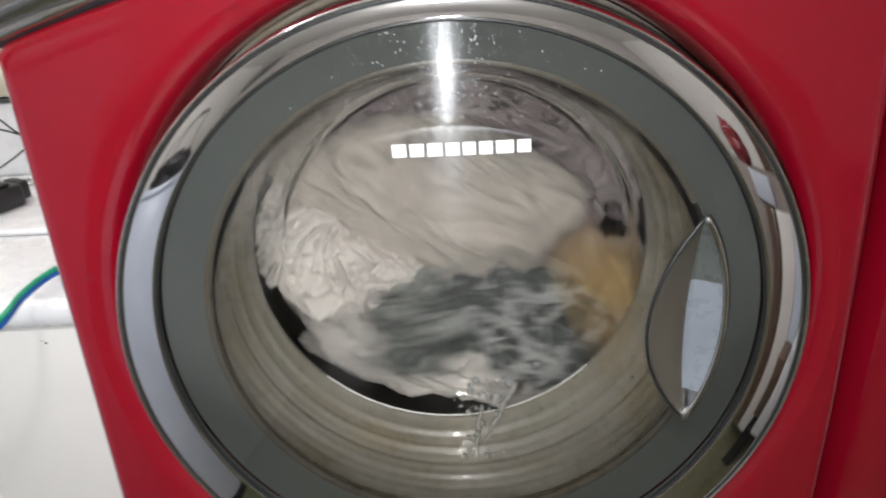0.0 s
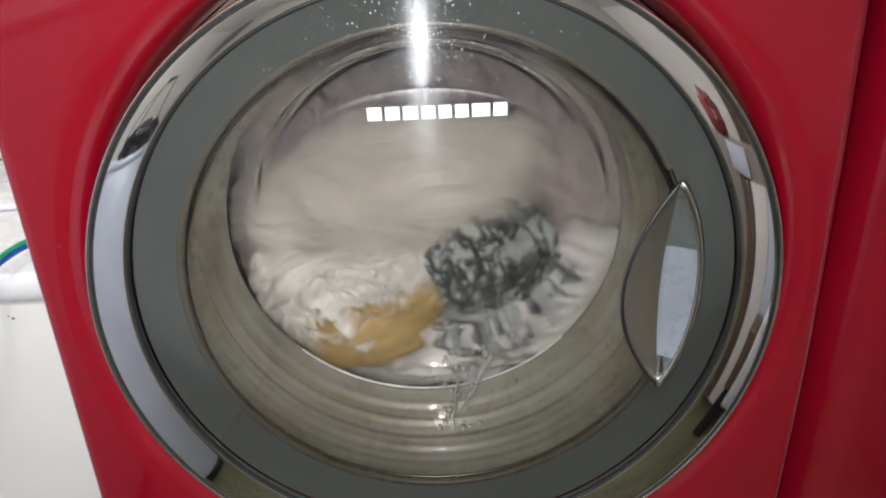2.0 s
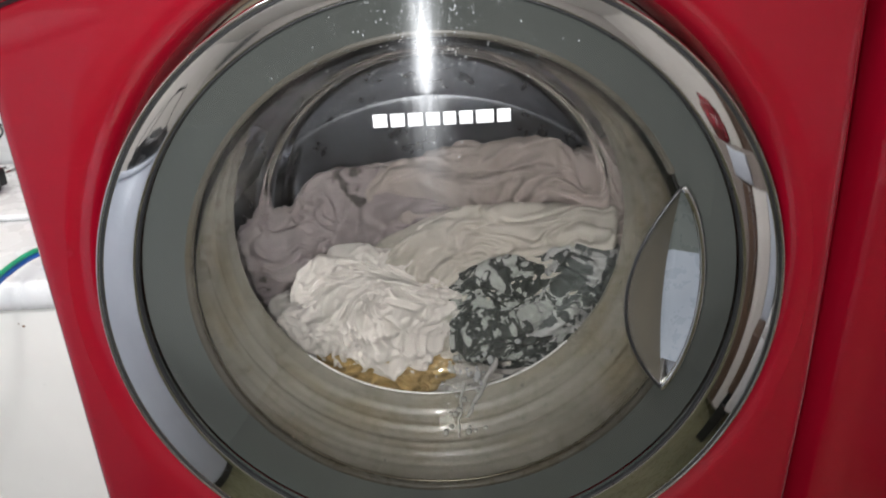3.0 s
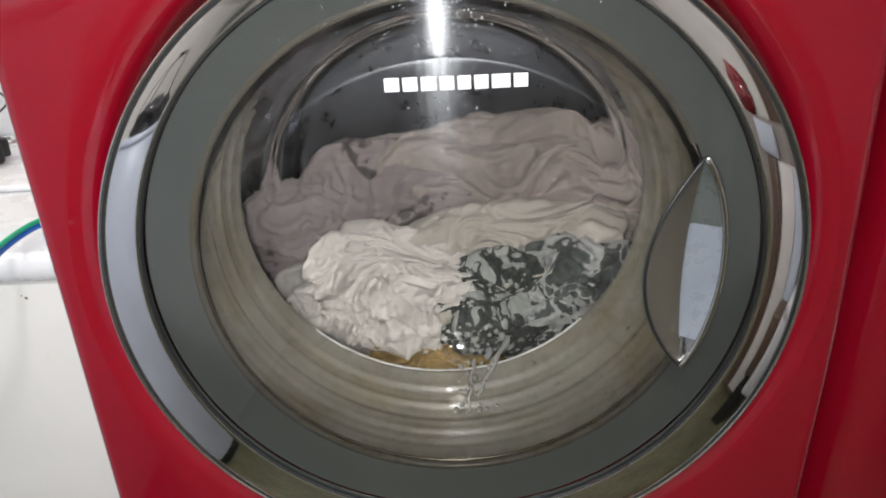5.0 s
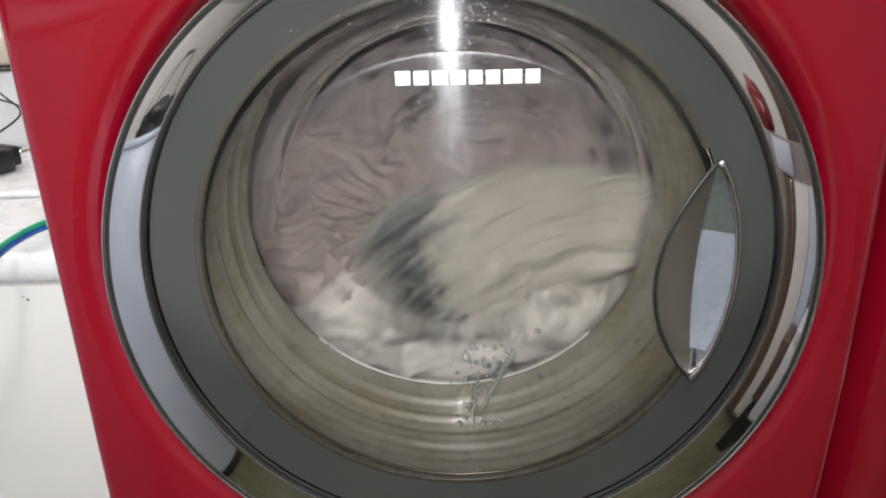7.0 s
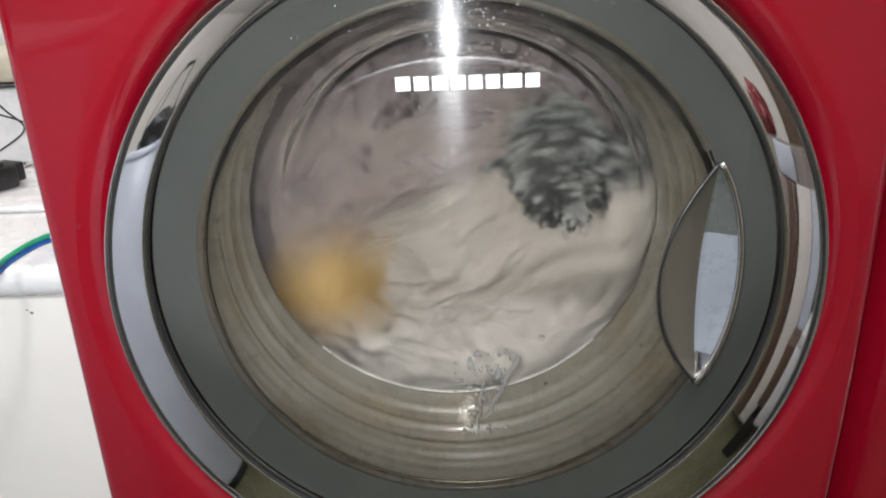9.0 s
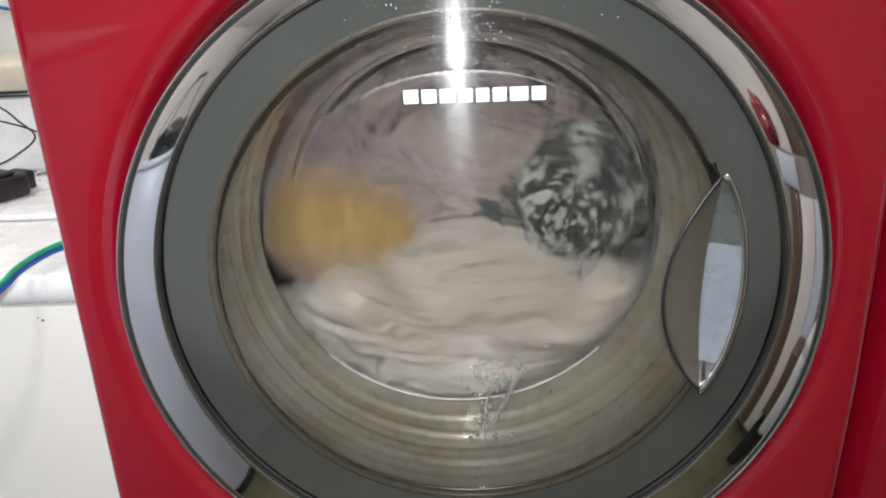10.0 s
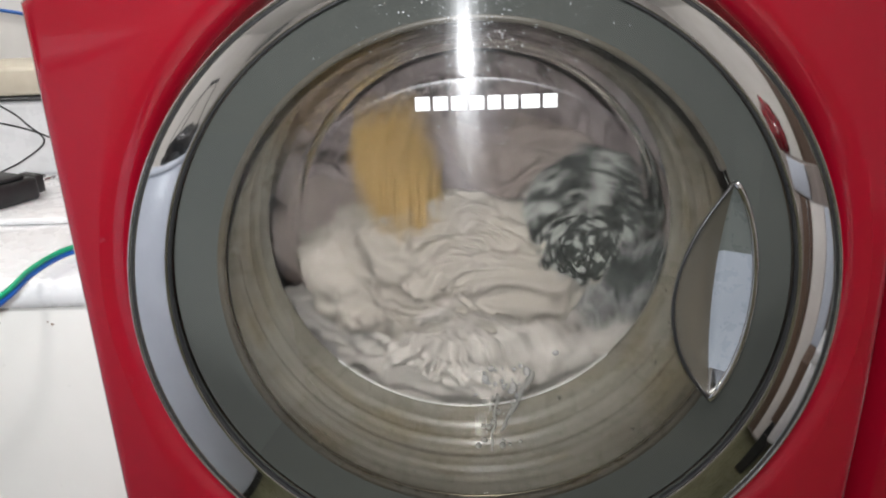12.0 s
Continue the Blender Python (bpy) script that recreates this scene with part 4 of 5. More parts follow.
YELLOW_ROWS = [
    (0, 0.138, 0.150, -0.061, -315), (0.1, 0.081, 0.330, 0.014, -300), (0.2, -0.027, 0.330, 0.056, -285), (0.3, -0.080, 0.150, 0.052, -270), (0.4, -0.053, 0.150, 0.051, -255),
    (0.5, -0.002, 0.150, 0.015, -240), (0.6, 0.024, 0.150, -0.061, -225), (0.7, 0.026, 0.150, -0.070, -210), (0.8, -0.020, 0.150, -0.091, -195), (0.9, -0.089, 0.150, -0.085, -180),
    (1, -0.115, 0.150, -0.065, -165), (1.1, -0.155, 0.150, -0.016, -150), (1.2, -0.127, 0.150, 0.000, -135), (1.3, -0.098, 0.150, -0.002, -120), (1.4, -0.085, 0.150, 0.040, -105),
    (1.5, -0.049, 0.150, 0.019, -90), (1.6, -0.024, 0.150, -0.008, -75), (1.7, -0.013, 0.150, -0.072, -60), (1.8, -0.008, 0.150, -0.083, -45), (1.9, -0.025, 0.150, -0.112, -30),
    (2, -0.066, 0.150, -0.113, -15), (2.1, -0.099, 0.150, -0.138, 0), (2.3, -0.086, 0.150, -0.148, 0), (2.8, -0.068, 0.150, -0.157, 0), (3.3, -0.068, 0.150, -0.157, 0),
    (4, -0.049, 0.150, -0.168, 0), (4.8, -0.029, 0.150, -0.173, 0), (5.2, -0.029, 0.150, -0.173, 0), (5.4, 0.020, 0.150, -0.164, -9), (5.5, 0.060, 0.150, -0.142, -21),
    (5.6, 0.119, 0.150, -0.079, -36), (5.7, 0.134, 0.150, -0.010, -54), (5.8, 0.117, 0.150, 0.061, -75), (5.9, 0.067, 0.150, 0.066, -90), (6, 0.018, 0.150, 0.042, -105),
    (6.1, -0.062, 0.150, -0.024, -120), (6.2, -0.022, 0.150, -0.095, -135), (6.3, 0.020, 0.150, -0.106, -150), (6.4, 0.088, 0.150, -0.095, -165), (6.5, 0.134, 0.150, -0.054, -180),
    (6.6, 0.136, 0.150, 0.018, -195), (6.7, 0.124, 0.150, 0.029, -210), (6.8, 0.124, 0.150, 0.074, -225), (6.9, 0.055, 0.330, 0.052, -240), (7, 0.029, 0.330, 0.032, -255),
    (7.1, -0.001, 0.330, 0.009, -270), (7.2, -0.004, 0.330, -0.020, -285), (7.3, 0.021, 0.330, -0.031, -300), (7.4, 0.050, 0.330, -0.020, -315), (7.5, 0.114, 0.150, 0.004, -330),
    (7.6, 0.095, 0.150, 0.051, -345), (7.7, 0.030, 0.150, 0.054, -360), (7.8, -0.020, 0.150, 0.031, -375), (7.9, -0.035, 0.330, -0.008, -390), (8, -0.048, 0.330, -0.051, -405),
    (8.1, -0.017, 0.330, -0.040, -420), (8.2, 0.020, 0.330, -0.008, -435), (8.3, 0.065, 0.330, 0.032, -450), (8.5, 0.079, 0.330, 0.041, -480), (8.6, 0.060, 0.330, 0.057, -495),
    (8.7, 0.022, 0.330, 0.061, -510), (8.8, -0.070, 0.150, 0.036, -525), (8.9, -0.056, 0.150, 0.027, -540), (9, -0.126, 0.150, -0.072, -555), (9.1, -0.075, 0.150, -0.121, -570),
    (9.2, -0.021, 0.150, -0.090, -585), (9.3, 0.030, 0.150, -0.079, -600), (9.4, 0.063, 0.330, -0.016, -615), (9.5, 0.079, 0.330, 0.010, -630), (9.6, 0.078, 0.330, 0.036, -645),
    (9.7, 0.025, 0.330, 0.053, -660), (9.8, -0.051, 0.150, 0.012, -675), (9.9, -0.085, 0.150, 0.045, -690), (10, -0.120, 0.150, 0.002, -705), (10.1, -0.121, 0.150, -0.094, -720),
    (10.2, -0.030, 0.150, -0.136, -735), (10.3, 0.022, 0.330, -0.075, -750), (10.4, 0.053, 0.330, -0.041, -765), (10.5, 0.076, 0.330, -0.000, -780), (10.6, 0.075, 0.330, 0.036, -795),
    (10.7, 0.041, 0.330, 0.057, -810), (10.8, -0.011, 0.150, 0.043, -825), (10.9, -0.074, 0.150, 0.048, -840), (11, -0.133, 0.150, -0.005, -855), (11.1, -0.142, 0.150, -0.076, -870),
    (11.2, -0.057, 0.150, -0.125, -885), (11.3, 0.002, 0.330, -0.086, -900), (11.4, 0.050, 0.330, -0.054, -915), (11.5, 0.074, 0.330, -0.011, -930), (11.6, 0.076, 0.330, 0.026, -945),
    (11.7, 0.053, 0.330, 0.052, -960), (11.8, 0.019, 0.330, 0.061, -975), (11.9, -0.046, 0.150, 0.096, -990), (12, -0.069, 0.150, 0.051, -1005),
]
BEIGE_ROWS = [
    (0, -0.030, 0.168, 0.039, 16), (0.1, -0.003, 0.168, 0.015, 14), (0.2, 0.023, 0.168, -0.025, 8), (0.3, 0.006, 0.168, -0.060, -0), (0.4, -0.019, 0.168, -0.067, -8),
    (0.5, -0.035, 0.168, -0.073, -14), (0.6, -0.080, 0.168, -0.061, -16), (0.7, -0.093, 0.168, -0.036, -14), (0.8, -0.099, 0.168, 0.011, -8), (0.9, -0.087, 0.168, 0.048, -0),
    (1, -0.017, 0.168, 0.048, 8), (1.1, 0.015, 0.168, 0.010, 14), (1.2, -0.002, 0.168, -0.041, 16), (1.3, 0.006, 0.168, -0.083, 14), (1.4, -0.015, 0.168, -0.096, 8),
    (1.5, -0.039, 0.168, -0.092, 0), (1.6, -0.078, 0.168, -0.063, -8), (1.7, -0.095, 0.168, -0.033, -14), (1.8, -0.097, 0.168, -0.025, -16), (1.9, -0.100, 0.168, -0.002, -14),
    (2, -0.043, 0.168, 0.018, -8), (2.1, 0.006, 0.182, -0.070, -11), (2.3, 0.018, 0.182, -0.087, -11), (2.8, 0.023, 0.182, -0.082, -11), (3.3, 0.023, 0.182, -0.082, -11),
    (4, 0.019, 0.182, -0.093, -11), (4.8, 0.016, 0.182, -0.105, -11), (5.3, 0.016, 0.182, -0.105, -11), (5.4, 0.008, 0.168, -0.046, -5), (5.5, 0.005, 0.168, -0.054, -11),
    (5.6, 0.006, 0.168, -0.025, -15), (5.7, -0.007, 0.168, -0.010, -15), (5.8, -0.026, 0.168, -0.036, -8), (5.9, 0.036, 0.168, -0.062, 0), (6, 0.065, 0.168, -0.048, 8),
    (6.1, 0.094, 0.168, -0.013, 14), (6.2, 0.100, 0.168, 0.006, 16), (6.3, 0.082, 0.168, 0.030, 14), (6.4, 0.016, 0.168, 0.026, 8), (6.5, 0.003, 0.168, -0.003, -0),
    (6.6, 0.000, 0.168, -0.054, -8), (6.7, -0.027, 0.168, -0.076, -14), (6.8, -0.033, 0.168, -0.061, -16), (6.9, -0.002, 0.168, -0.067, -14), (7, 0.049, 0.168, -0.053, -8),
    (7.1, 0.074, 0.168, -0.031, -0), (7.2, 0.086, 0.168, -0.009, 8), (7.3, 0.079, 0.168, 0.009, 14), (7.4, 0.050, 0.168, 0.015, 16), (7.5, 0.026, 0.168, -0.004, 14),
    (7.6, 0.010, 0.168, -0.024, 8), (7.7, -0.016, 0.168, -0.049, -0), (7.8, -0.015, 0.168, -0.069, -8), (7.9, 0.014, 0.168, -0.061, -14), (8, 0.041, 0.168, -0.046, -16),
    (8.1, 0.058, 0.168, -0.041, -14), (8.2, 0.073, 0.168, -0.033, -8), (8.3, 0.054, 0.168, -0.027, 0), (8.4, 0.055, 0.168, 0.004, 8), (8.5, 0.049, 0.168, -0.013, 14),
    (8.6, 0.037, 0.168, -0.025, 16), (8.7, -0.005, 0.168, -0.019, 14), (8.8, -0.028, 0.168, -0.066, 8), (8.9, 0.003, 0.168, -0.070, -0), (9, 0.038, 0.168, -0.048, -8),
    (9.1, 0.056, 0.168, -0.039, -14), (9.2, 0.087, 0.168, -0.015, -16), (9.3, 0.100, 0.168, 0.003, -14), (9.4, 0.069, 0.168, 0.022, -8), (9.5, 0.016, 0.168, 0.011, -0),
    (9.6, 0.016, 0.168, -0.000, 8), (9.7, 0.025, 0.168, -0.001, 14), (9.8, -0.028, 0.168, -0.058, 16), (9.9, -0.025, 0.168, -0.076, 14), (10, 0.005, 0.168, -0.084, 8),
    (10.1, 0.043, 0.168, -0.065, 0), (10.2, 0.056, 0.168, -0.057, -8), (10.3, 0.094, 0.168, -0.024, -14), (10.4, 0.097, 0.168, 0.005, -16), (10.5, 0.036, 0.168, 0.033, -14),
    (10.6, 0.008, 0.168, -0.005, -8), (10.7, 0.007, 0.168, -0.016, -0), (10.8, -0.019, 0.168, -0.041, 8), (10.9, -0.020, 0.168, -0.072, 14), (11, -0.017, 0.168, -0.072, 16),
    (11.1, 0.028, 0.168, -0.096, 14), (11.2, 0.044, 0.168, -0.090, 8), (11.3, 0.088, 0.168, -0.023, -0), (11.4, 0.071, 0.168, 0.014, -8), (11.5, 0.016, 0.168, 0.023, -14),
    (11.6, -0.002, 0.168, 0.008, -16), (11.7, 0.025, 0.168, -0.002, -14), (11.8, 0.004, 0.168, -0.037, -8), (11.9, -0.020, 0.168, -0.051, 0), (12, -0.024, 0.168, -0.050, 8),
]
WHITE_ROWS = [
    (0, -0.125, 0.165, -0.005, 25), (0.1, -0.124, 0.165, -0.014, 22), (0.2, -0.121, 0.165, -0.030, 12), (0.3, -0.116, 0.165, -0.046, -0), (0.4, -0.105, 0.165, -0.062, -12),
    (0.5, -0.089, 0.165, -0.075, -22), (0.6, -0.120, 0.165, -0.036, -25), (0.7, -0.112, 0.165, -0.055, -22), (0.8, -0.111, 0.165, -0.057, -12), (0.9, -0.120, 0.165, -0.015, -0),
    (1, -0.084, 0.165, 0.019, 13), (1.1, -0.012, 0.165, 0.026, 22), (1.2, 0.047, 0.165, -0.073, 25), (1.3, 0.038, 0.165, -0.103, 22), (1.4, 0.002, 0.165, -0.125, 13),
    (1.5, -0.022, 0.165, -0.123, 0), (1.6, -0.083, 0.165, -0.093, -12), (1.7, -0.090, 0.165, -0.087, -22), (1.8, -0.111, 0.165, -0.058, -25), (1.9, -0.094, 0.165, -0.083, -22),
    (2, -0.099, 0.165, -0.077, -13), (2.1, -0.072, 0.155, -0.090, 0), (2.3, -0.070, 0.155, -0.092, 0), (2.8, -0.069, 0.155, -0.093, 0), (3.3, -0.069, 0.155, -0.093, 0),
    (4, -0.067, 0.155, -0.094, 0), (4.8, -0.065, 0.155, -0.096, 0), (5.3, -0.065, 0.155, -0.096, 0), (5.4, -0.064, 0.165, -0.107, -8), (5.5, -0.026, 0.165, -0.122, -17),
    (5.6, -0.019, 0.165, -0.106, -24), (5.7, 0.023, 0.165, -0.096, -24), (5.8, 0.076, 0.165, -0.084, -12), (5.9, 0.085, 0.165, -0.055, 0), (6, 0.071, 0.165, -0.098, 13),
    (6.1, 0.051, 0.165, -0.085, 22), (6.2, 0.095, 0.165, -0.040, 25), (6.3, 0.103, 0.165, -0.013, 22), (6.4, 0.063, 0.165, 0.008, 12), (6.5, -0.066, 0.165, -0.079, -0),
    (6.6, -0.071, 0.165, -0.103, -12), (6.7, -0.106, 0.165, -0.066, -22), (6.8, -0.029, 0.165, -0.071, -25), (6.9, 0.041, 0.165, -0.061, -22), (7, 0.075, 0.165, -0.078, -12),
    (7.1, 0.060, 0.165, -0.091, -0), (7.2, 0.071, 0.165, -0.069, 13), (7.3, 0.092, 0.165, -0.042, 22), (7.4, 0.065, 0.165, -0.028, 25), (7.5, -0.015, 0.165, -0.054, 22),
    (7.6, -0.059, 0.165, -0.094, 12), (7.7, -0.053, 0.165, -0.107, -0), (7.8, -0.040, 0.165, -0.108, -12), (7.9, -0.015, 0.165, -0.111, -22), (8, -0.038, 0.165, -0.089, -25),
    (8.1, -0.069, 0.165, -0.067, -22), (8.2, -0.008, 0.165, -0.091, -13), (8.3, 0.069, 0.165, -0.091, 0), (8.4, 0.087, 0.165, -0.060, 13), (8.5, -0.006, 0.165, -0.071, 22),
    (8.6, -0.049, 0.165, -0.073, 25), (8.7, -0.048, 0.165, -0.107, 22), (8.8, -0.016, 0.165, -0.118, 12), (8.9, -0.022, 0.165, -0.119, -0), (9, 0.022, 0.165, -0.117, -12),
    (9.1, -0.089, 0.165, -0.064, -22), (9.2, -0.075, 0.165, -0.100, -25), (9.3, 0.000, 0.165, -0.125, -22), (9.4, 0.034, 0.165, -0.120, -12), (9.5, 0.080, 0.165, -0.096, -0),
    (9.6, -0.091, 0.165, -0.079, 12), (9.7, -0.081, 0.165, -0.095, 22), (9.8, -0.045, 0.165, -0.108, 25), (9.9, -0.061, 0.165, -0.109, 22), (10, -0.005, 0.165, -0.110, 13),
    (10.1, 0.027, 0.165, -0.108, 0), (10.2, -0.068, 0.165, -0.079, -12), (10.3, -0.042, 0.165, -0.118, -22), (10.4, 0.080, 0.165, -0.090, -25), (10.5, 0.090, 0.165, -0.051, -22),
    (10.6, -0.087, 0.165, -0.072, -13), (10.7, -0.083, 0.165, -0.084, -0), (10.8, -0.032, 0.165, -0.111, 13), (10.9, -0.006, 0.165, -0.114, 22), (11, 0.012, 0.165, -0.107, 25),
    (11.1, -0.001, 0.165, -0.114, 22), (11.2, -0.100, 0.165, -0.075, 13), (11.3, -0.044, 0.165, -0.117, -0), (11.4, 0.067, 0.165, -0.106, -13), (11.5, 0.088, 0.165, -0.063, -22),
    (11.6, -0.104, 0.165, -0.069, -25), (11.7, -0.087, 0.165, -0.089, -22), (11.8, -0.020, 0.165, -0.110, -12), (11.9, -0.008, 0.165, -0.104, 0), (12, -0.002, 0.165, -0.110, 12),
]
GREY_ROWS = [
    (0, 0.070, 0.150, -0.094, 30), (0.1, 0.054, 0.150, -0.093, 26), (0.2, 0.038, 0.150, -0.092, 15), (0.3, -0.105, 0.185, -0.007, -0), (0.4, -0.103, 0.185, -0.006, -15),
    (0.5, -0.069, 0.185, -0.018, -26), (0.6, -0.045, 0.185, -0.013, -30), (0.7, -0.016, 0.185, -0.033, -26), (0.8, 0.007, 0.185, -0.062, -15), (0.9, 0.003, 0.185, -0.108, -0),
    (1, -0.013, 0.185, -0.139, 15), (1.1, -0.044, 0.185, -0.133, 26), (1.2, -0.049, 0.185, -0.131, 30), (1.3, -0.040, 0.185, -0.134, 26), (1.4, -0.013, 0.185, -0.139, 15),
    (1.5, 0.021, 0.185, -0.115, 0), (1.6, 0.053, 0.185, -0.088, -15), (1.7, 0.071, 0.185, -0.076, -26), (1.8, 0.059, 0.185, -0.079, -30), (1.9, 0.043, 0.185, -0.079, -26),
    (2, 0.045, 0.185, -0.106, -15), (2.1, 0.109, 0.160, -0.100, -20), (2.2, 0.109, 0.160, -0.100, -20), (2.4, 0.109, 0.160, -0.100, -20), (2.8, 0.109, 0.160, -0.099, -20),
    (3.3, 0.107, 0.160, -0.102, -20), (4, 0.100, 0.160, -0.107, -20), (4.8, 0.094, 0.160, -0.112, -20), (5.2, 0.093, 0.160, -0.112, -20), (5.3, 0.042, 0.175, -0.108, -20),
    (5.4, 0.025, 0.185, -0.114, -9), (5.5, 0.040, 0.185, -0.104, -20), (5.6, 0.059, 0.185, -0.093, -29), (5.7, 0.069, 0.185, -0.061, -29), (5.8, 0.070, 0.185, -0.040, -15),
    (5.9, 0.040, 0.185, -0.042, 0), (6, 0.004, 0.185, -0.055, 15), (6.1, -0.046, 0.185, -0.097, 26), (6.2, -0.049, 0.185, -0.131, 30), (6.3, -0.016, 0.185, -0.139, 26),
    (6.4, 0.011, 0.185, -0.140, 15), (6.5, -0.018, 0.185, -0.139, -0), (6.6, 0.005, 0.185, -0.122, -15), (6.7, 0.073, 0.185, -0.089, -26), (6.8, 0.097, 0.185, -0.056, -30),
    (6.9, 0.076, 0.185, -0.044, -26), (7, 0.031, 0.185, -0.052, -15), (7.1, -0.022, 0.185, -0.078, -0), (7.2, -0.051, 0.185, -0.114, 15), (7.3, -0.043, 0.185, -0.133, 26),
    (7.4, -0.023, 0.185, -0.138, 30), (7.5, -0.016, 0.185, -0.139, 26), (7.6, 0.008, 0.185, -0.140, 15), (7.7, 0.058, 0.185, -0.120, -0), (7.8, 0.089, 0.185, -0.078, -15),
    (7.9, 0.096, 0.185, -0.027, -26), (8, 0.088, 0.185, -0.008, -30), (8.1, 0.070, 0.185, -0.003, -26), (8.2, 0.021, 0.185, -0.005, -15), (8.3, -0.048, 0.185, -0.043, 0),
    (8.4, -0.081, 0.185, -0.098, 15), (8.5, -0.063, 0.185, -0.125, 26), (8.6, -0.014, 0.185, -0.139, 30), (8.7, 0.055, 0.185, -0.129, 26), (8.8, 0.080, 0.185, -0.115, 15),
    (8.9, 0.098, 0.185, -0.039, -0), (9, 0.095, 0.185, 0.002, -15), (9.1, 0.082, 0.185, 0.002, -26), (9.2, 0.058, 0.185, 0.006, -30), (9.3, -0.000, 0.185, -0.005, -26),
    (9.4, -0.053, 0.185, -0.072, -15), (9.5, -0.038, 0.185, -0.112, -0), (9.6, -0.021, 0.185, -0.124, 15), (9.7, 0.040, 0.185, -0.121, 26), (9.8, 0.083, 0.185, -0.091, 30),
    (9.9, 0.102, 0.185, -0.062, 26), (10, 0.096, 0.185, -0.034, 15), (10.1, 0.095, 0.185, -0.015, 0), (10.2, 0.075, 0.185, -0.010, -15), (10.3, 0.047, 0.185, -0.028, -26),
    (10.4, 0.021, 0.185, -0.069, -30), (10.5, 0.010, 0.185, -0.093, -26), (10.6, 0.013, 0.185, -0.110, -15), (10.7, 0.047, 0.185, -0.107, -0), (10.8, 0.080, 0.185, -0.085, 15),
    (10.9, 0.091, 0.185, -0.047, 26), (11, 0.086, 0.185, -0.021, 30), (11.1, 0.078, 0.185, -0.015, 26), (11.2, 0.073, 0.185, -0.024, 15), (11.3, 0.045, 0.185, -0.040, -0),
    (11.4, 0.025, 0.185, -0.068, -15), (11.5, 0.022, 0.185, -0.085, -26), (11.6, 0.003, 0.185, -0.107, -30), (11.7, 0.010, 0.185, -0.120, -26), (11.8, 0.054, 0.185, -0.120, -15),
    (11.9, 0.083, 0.185, -0.092, 0), (12, 0.093, 0.185, -0.048, 15),
]
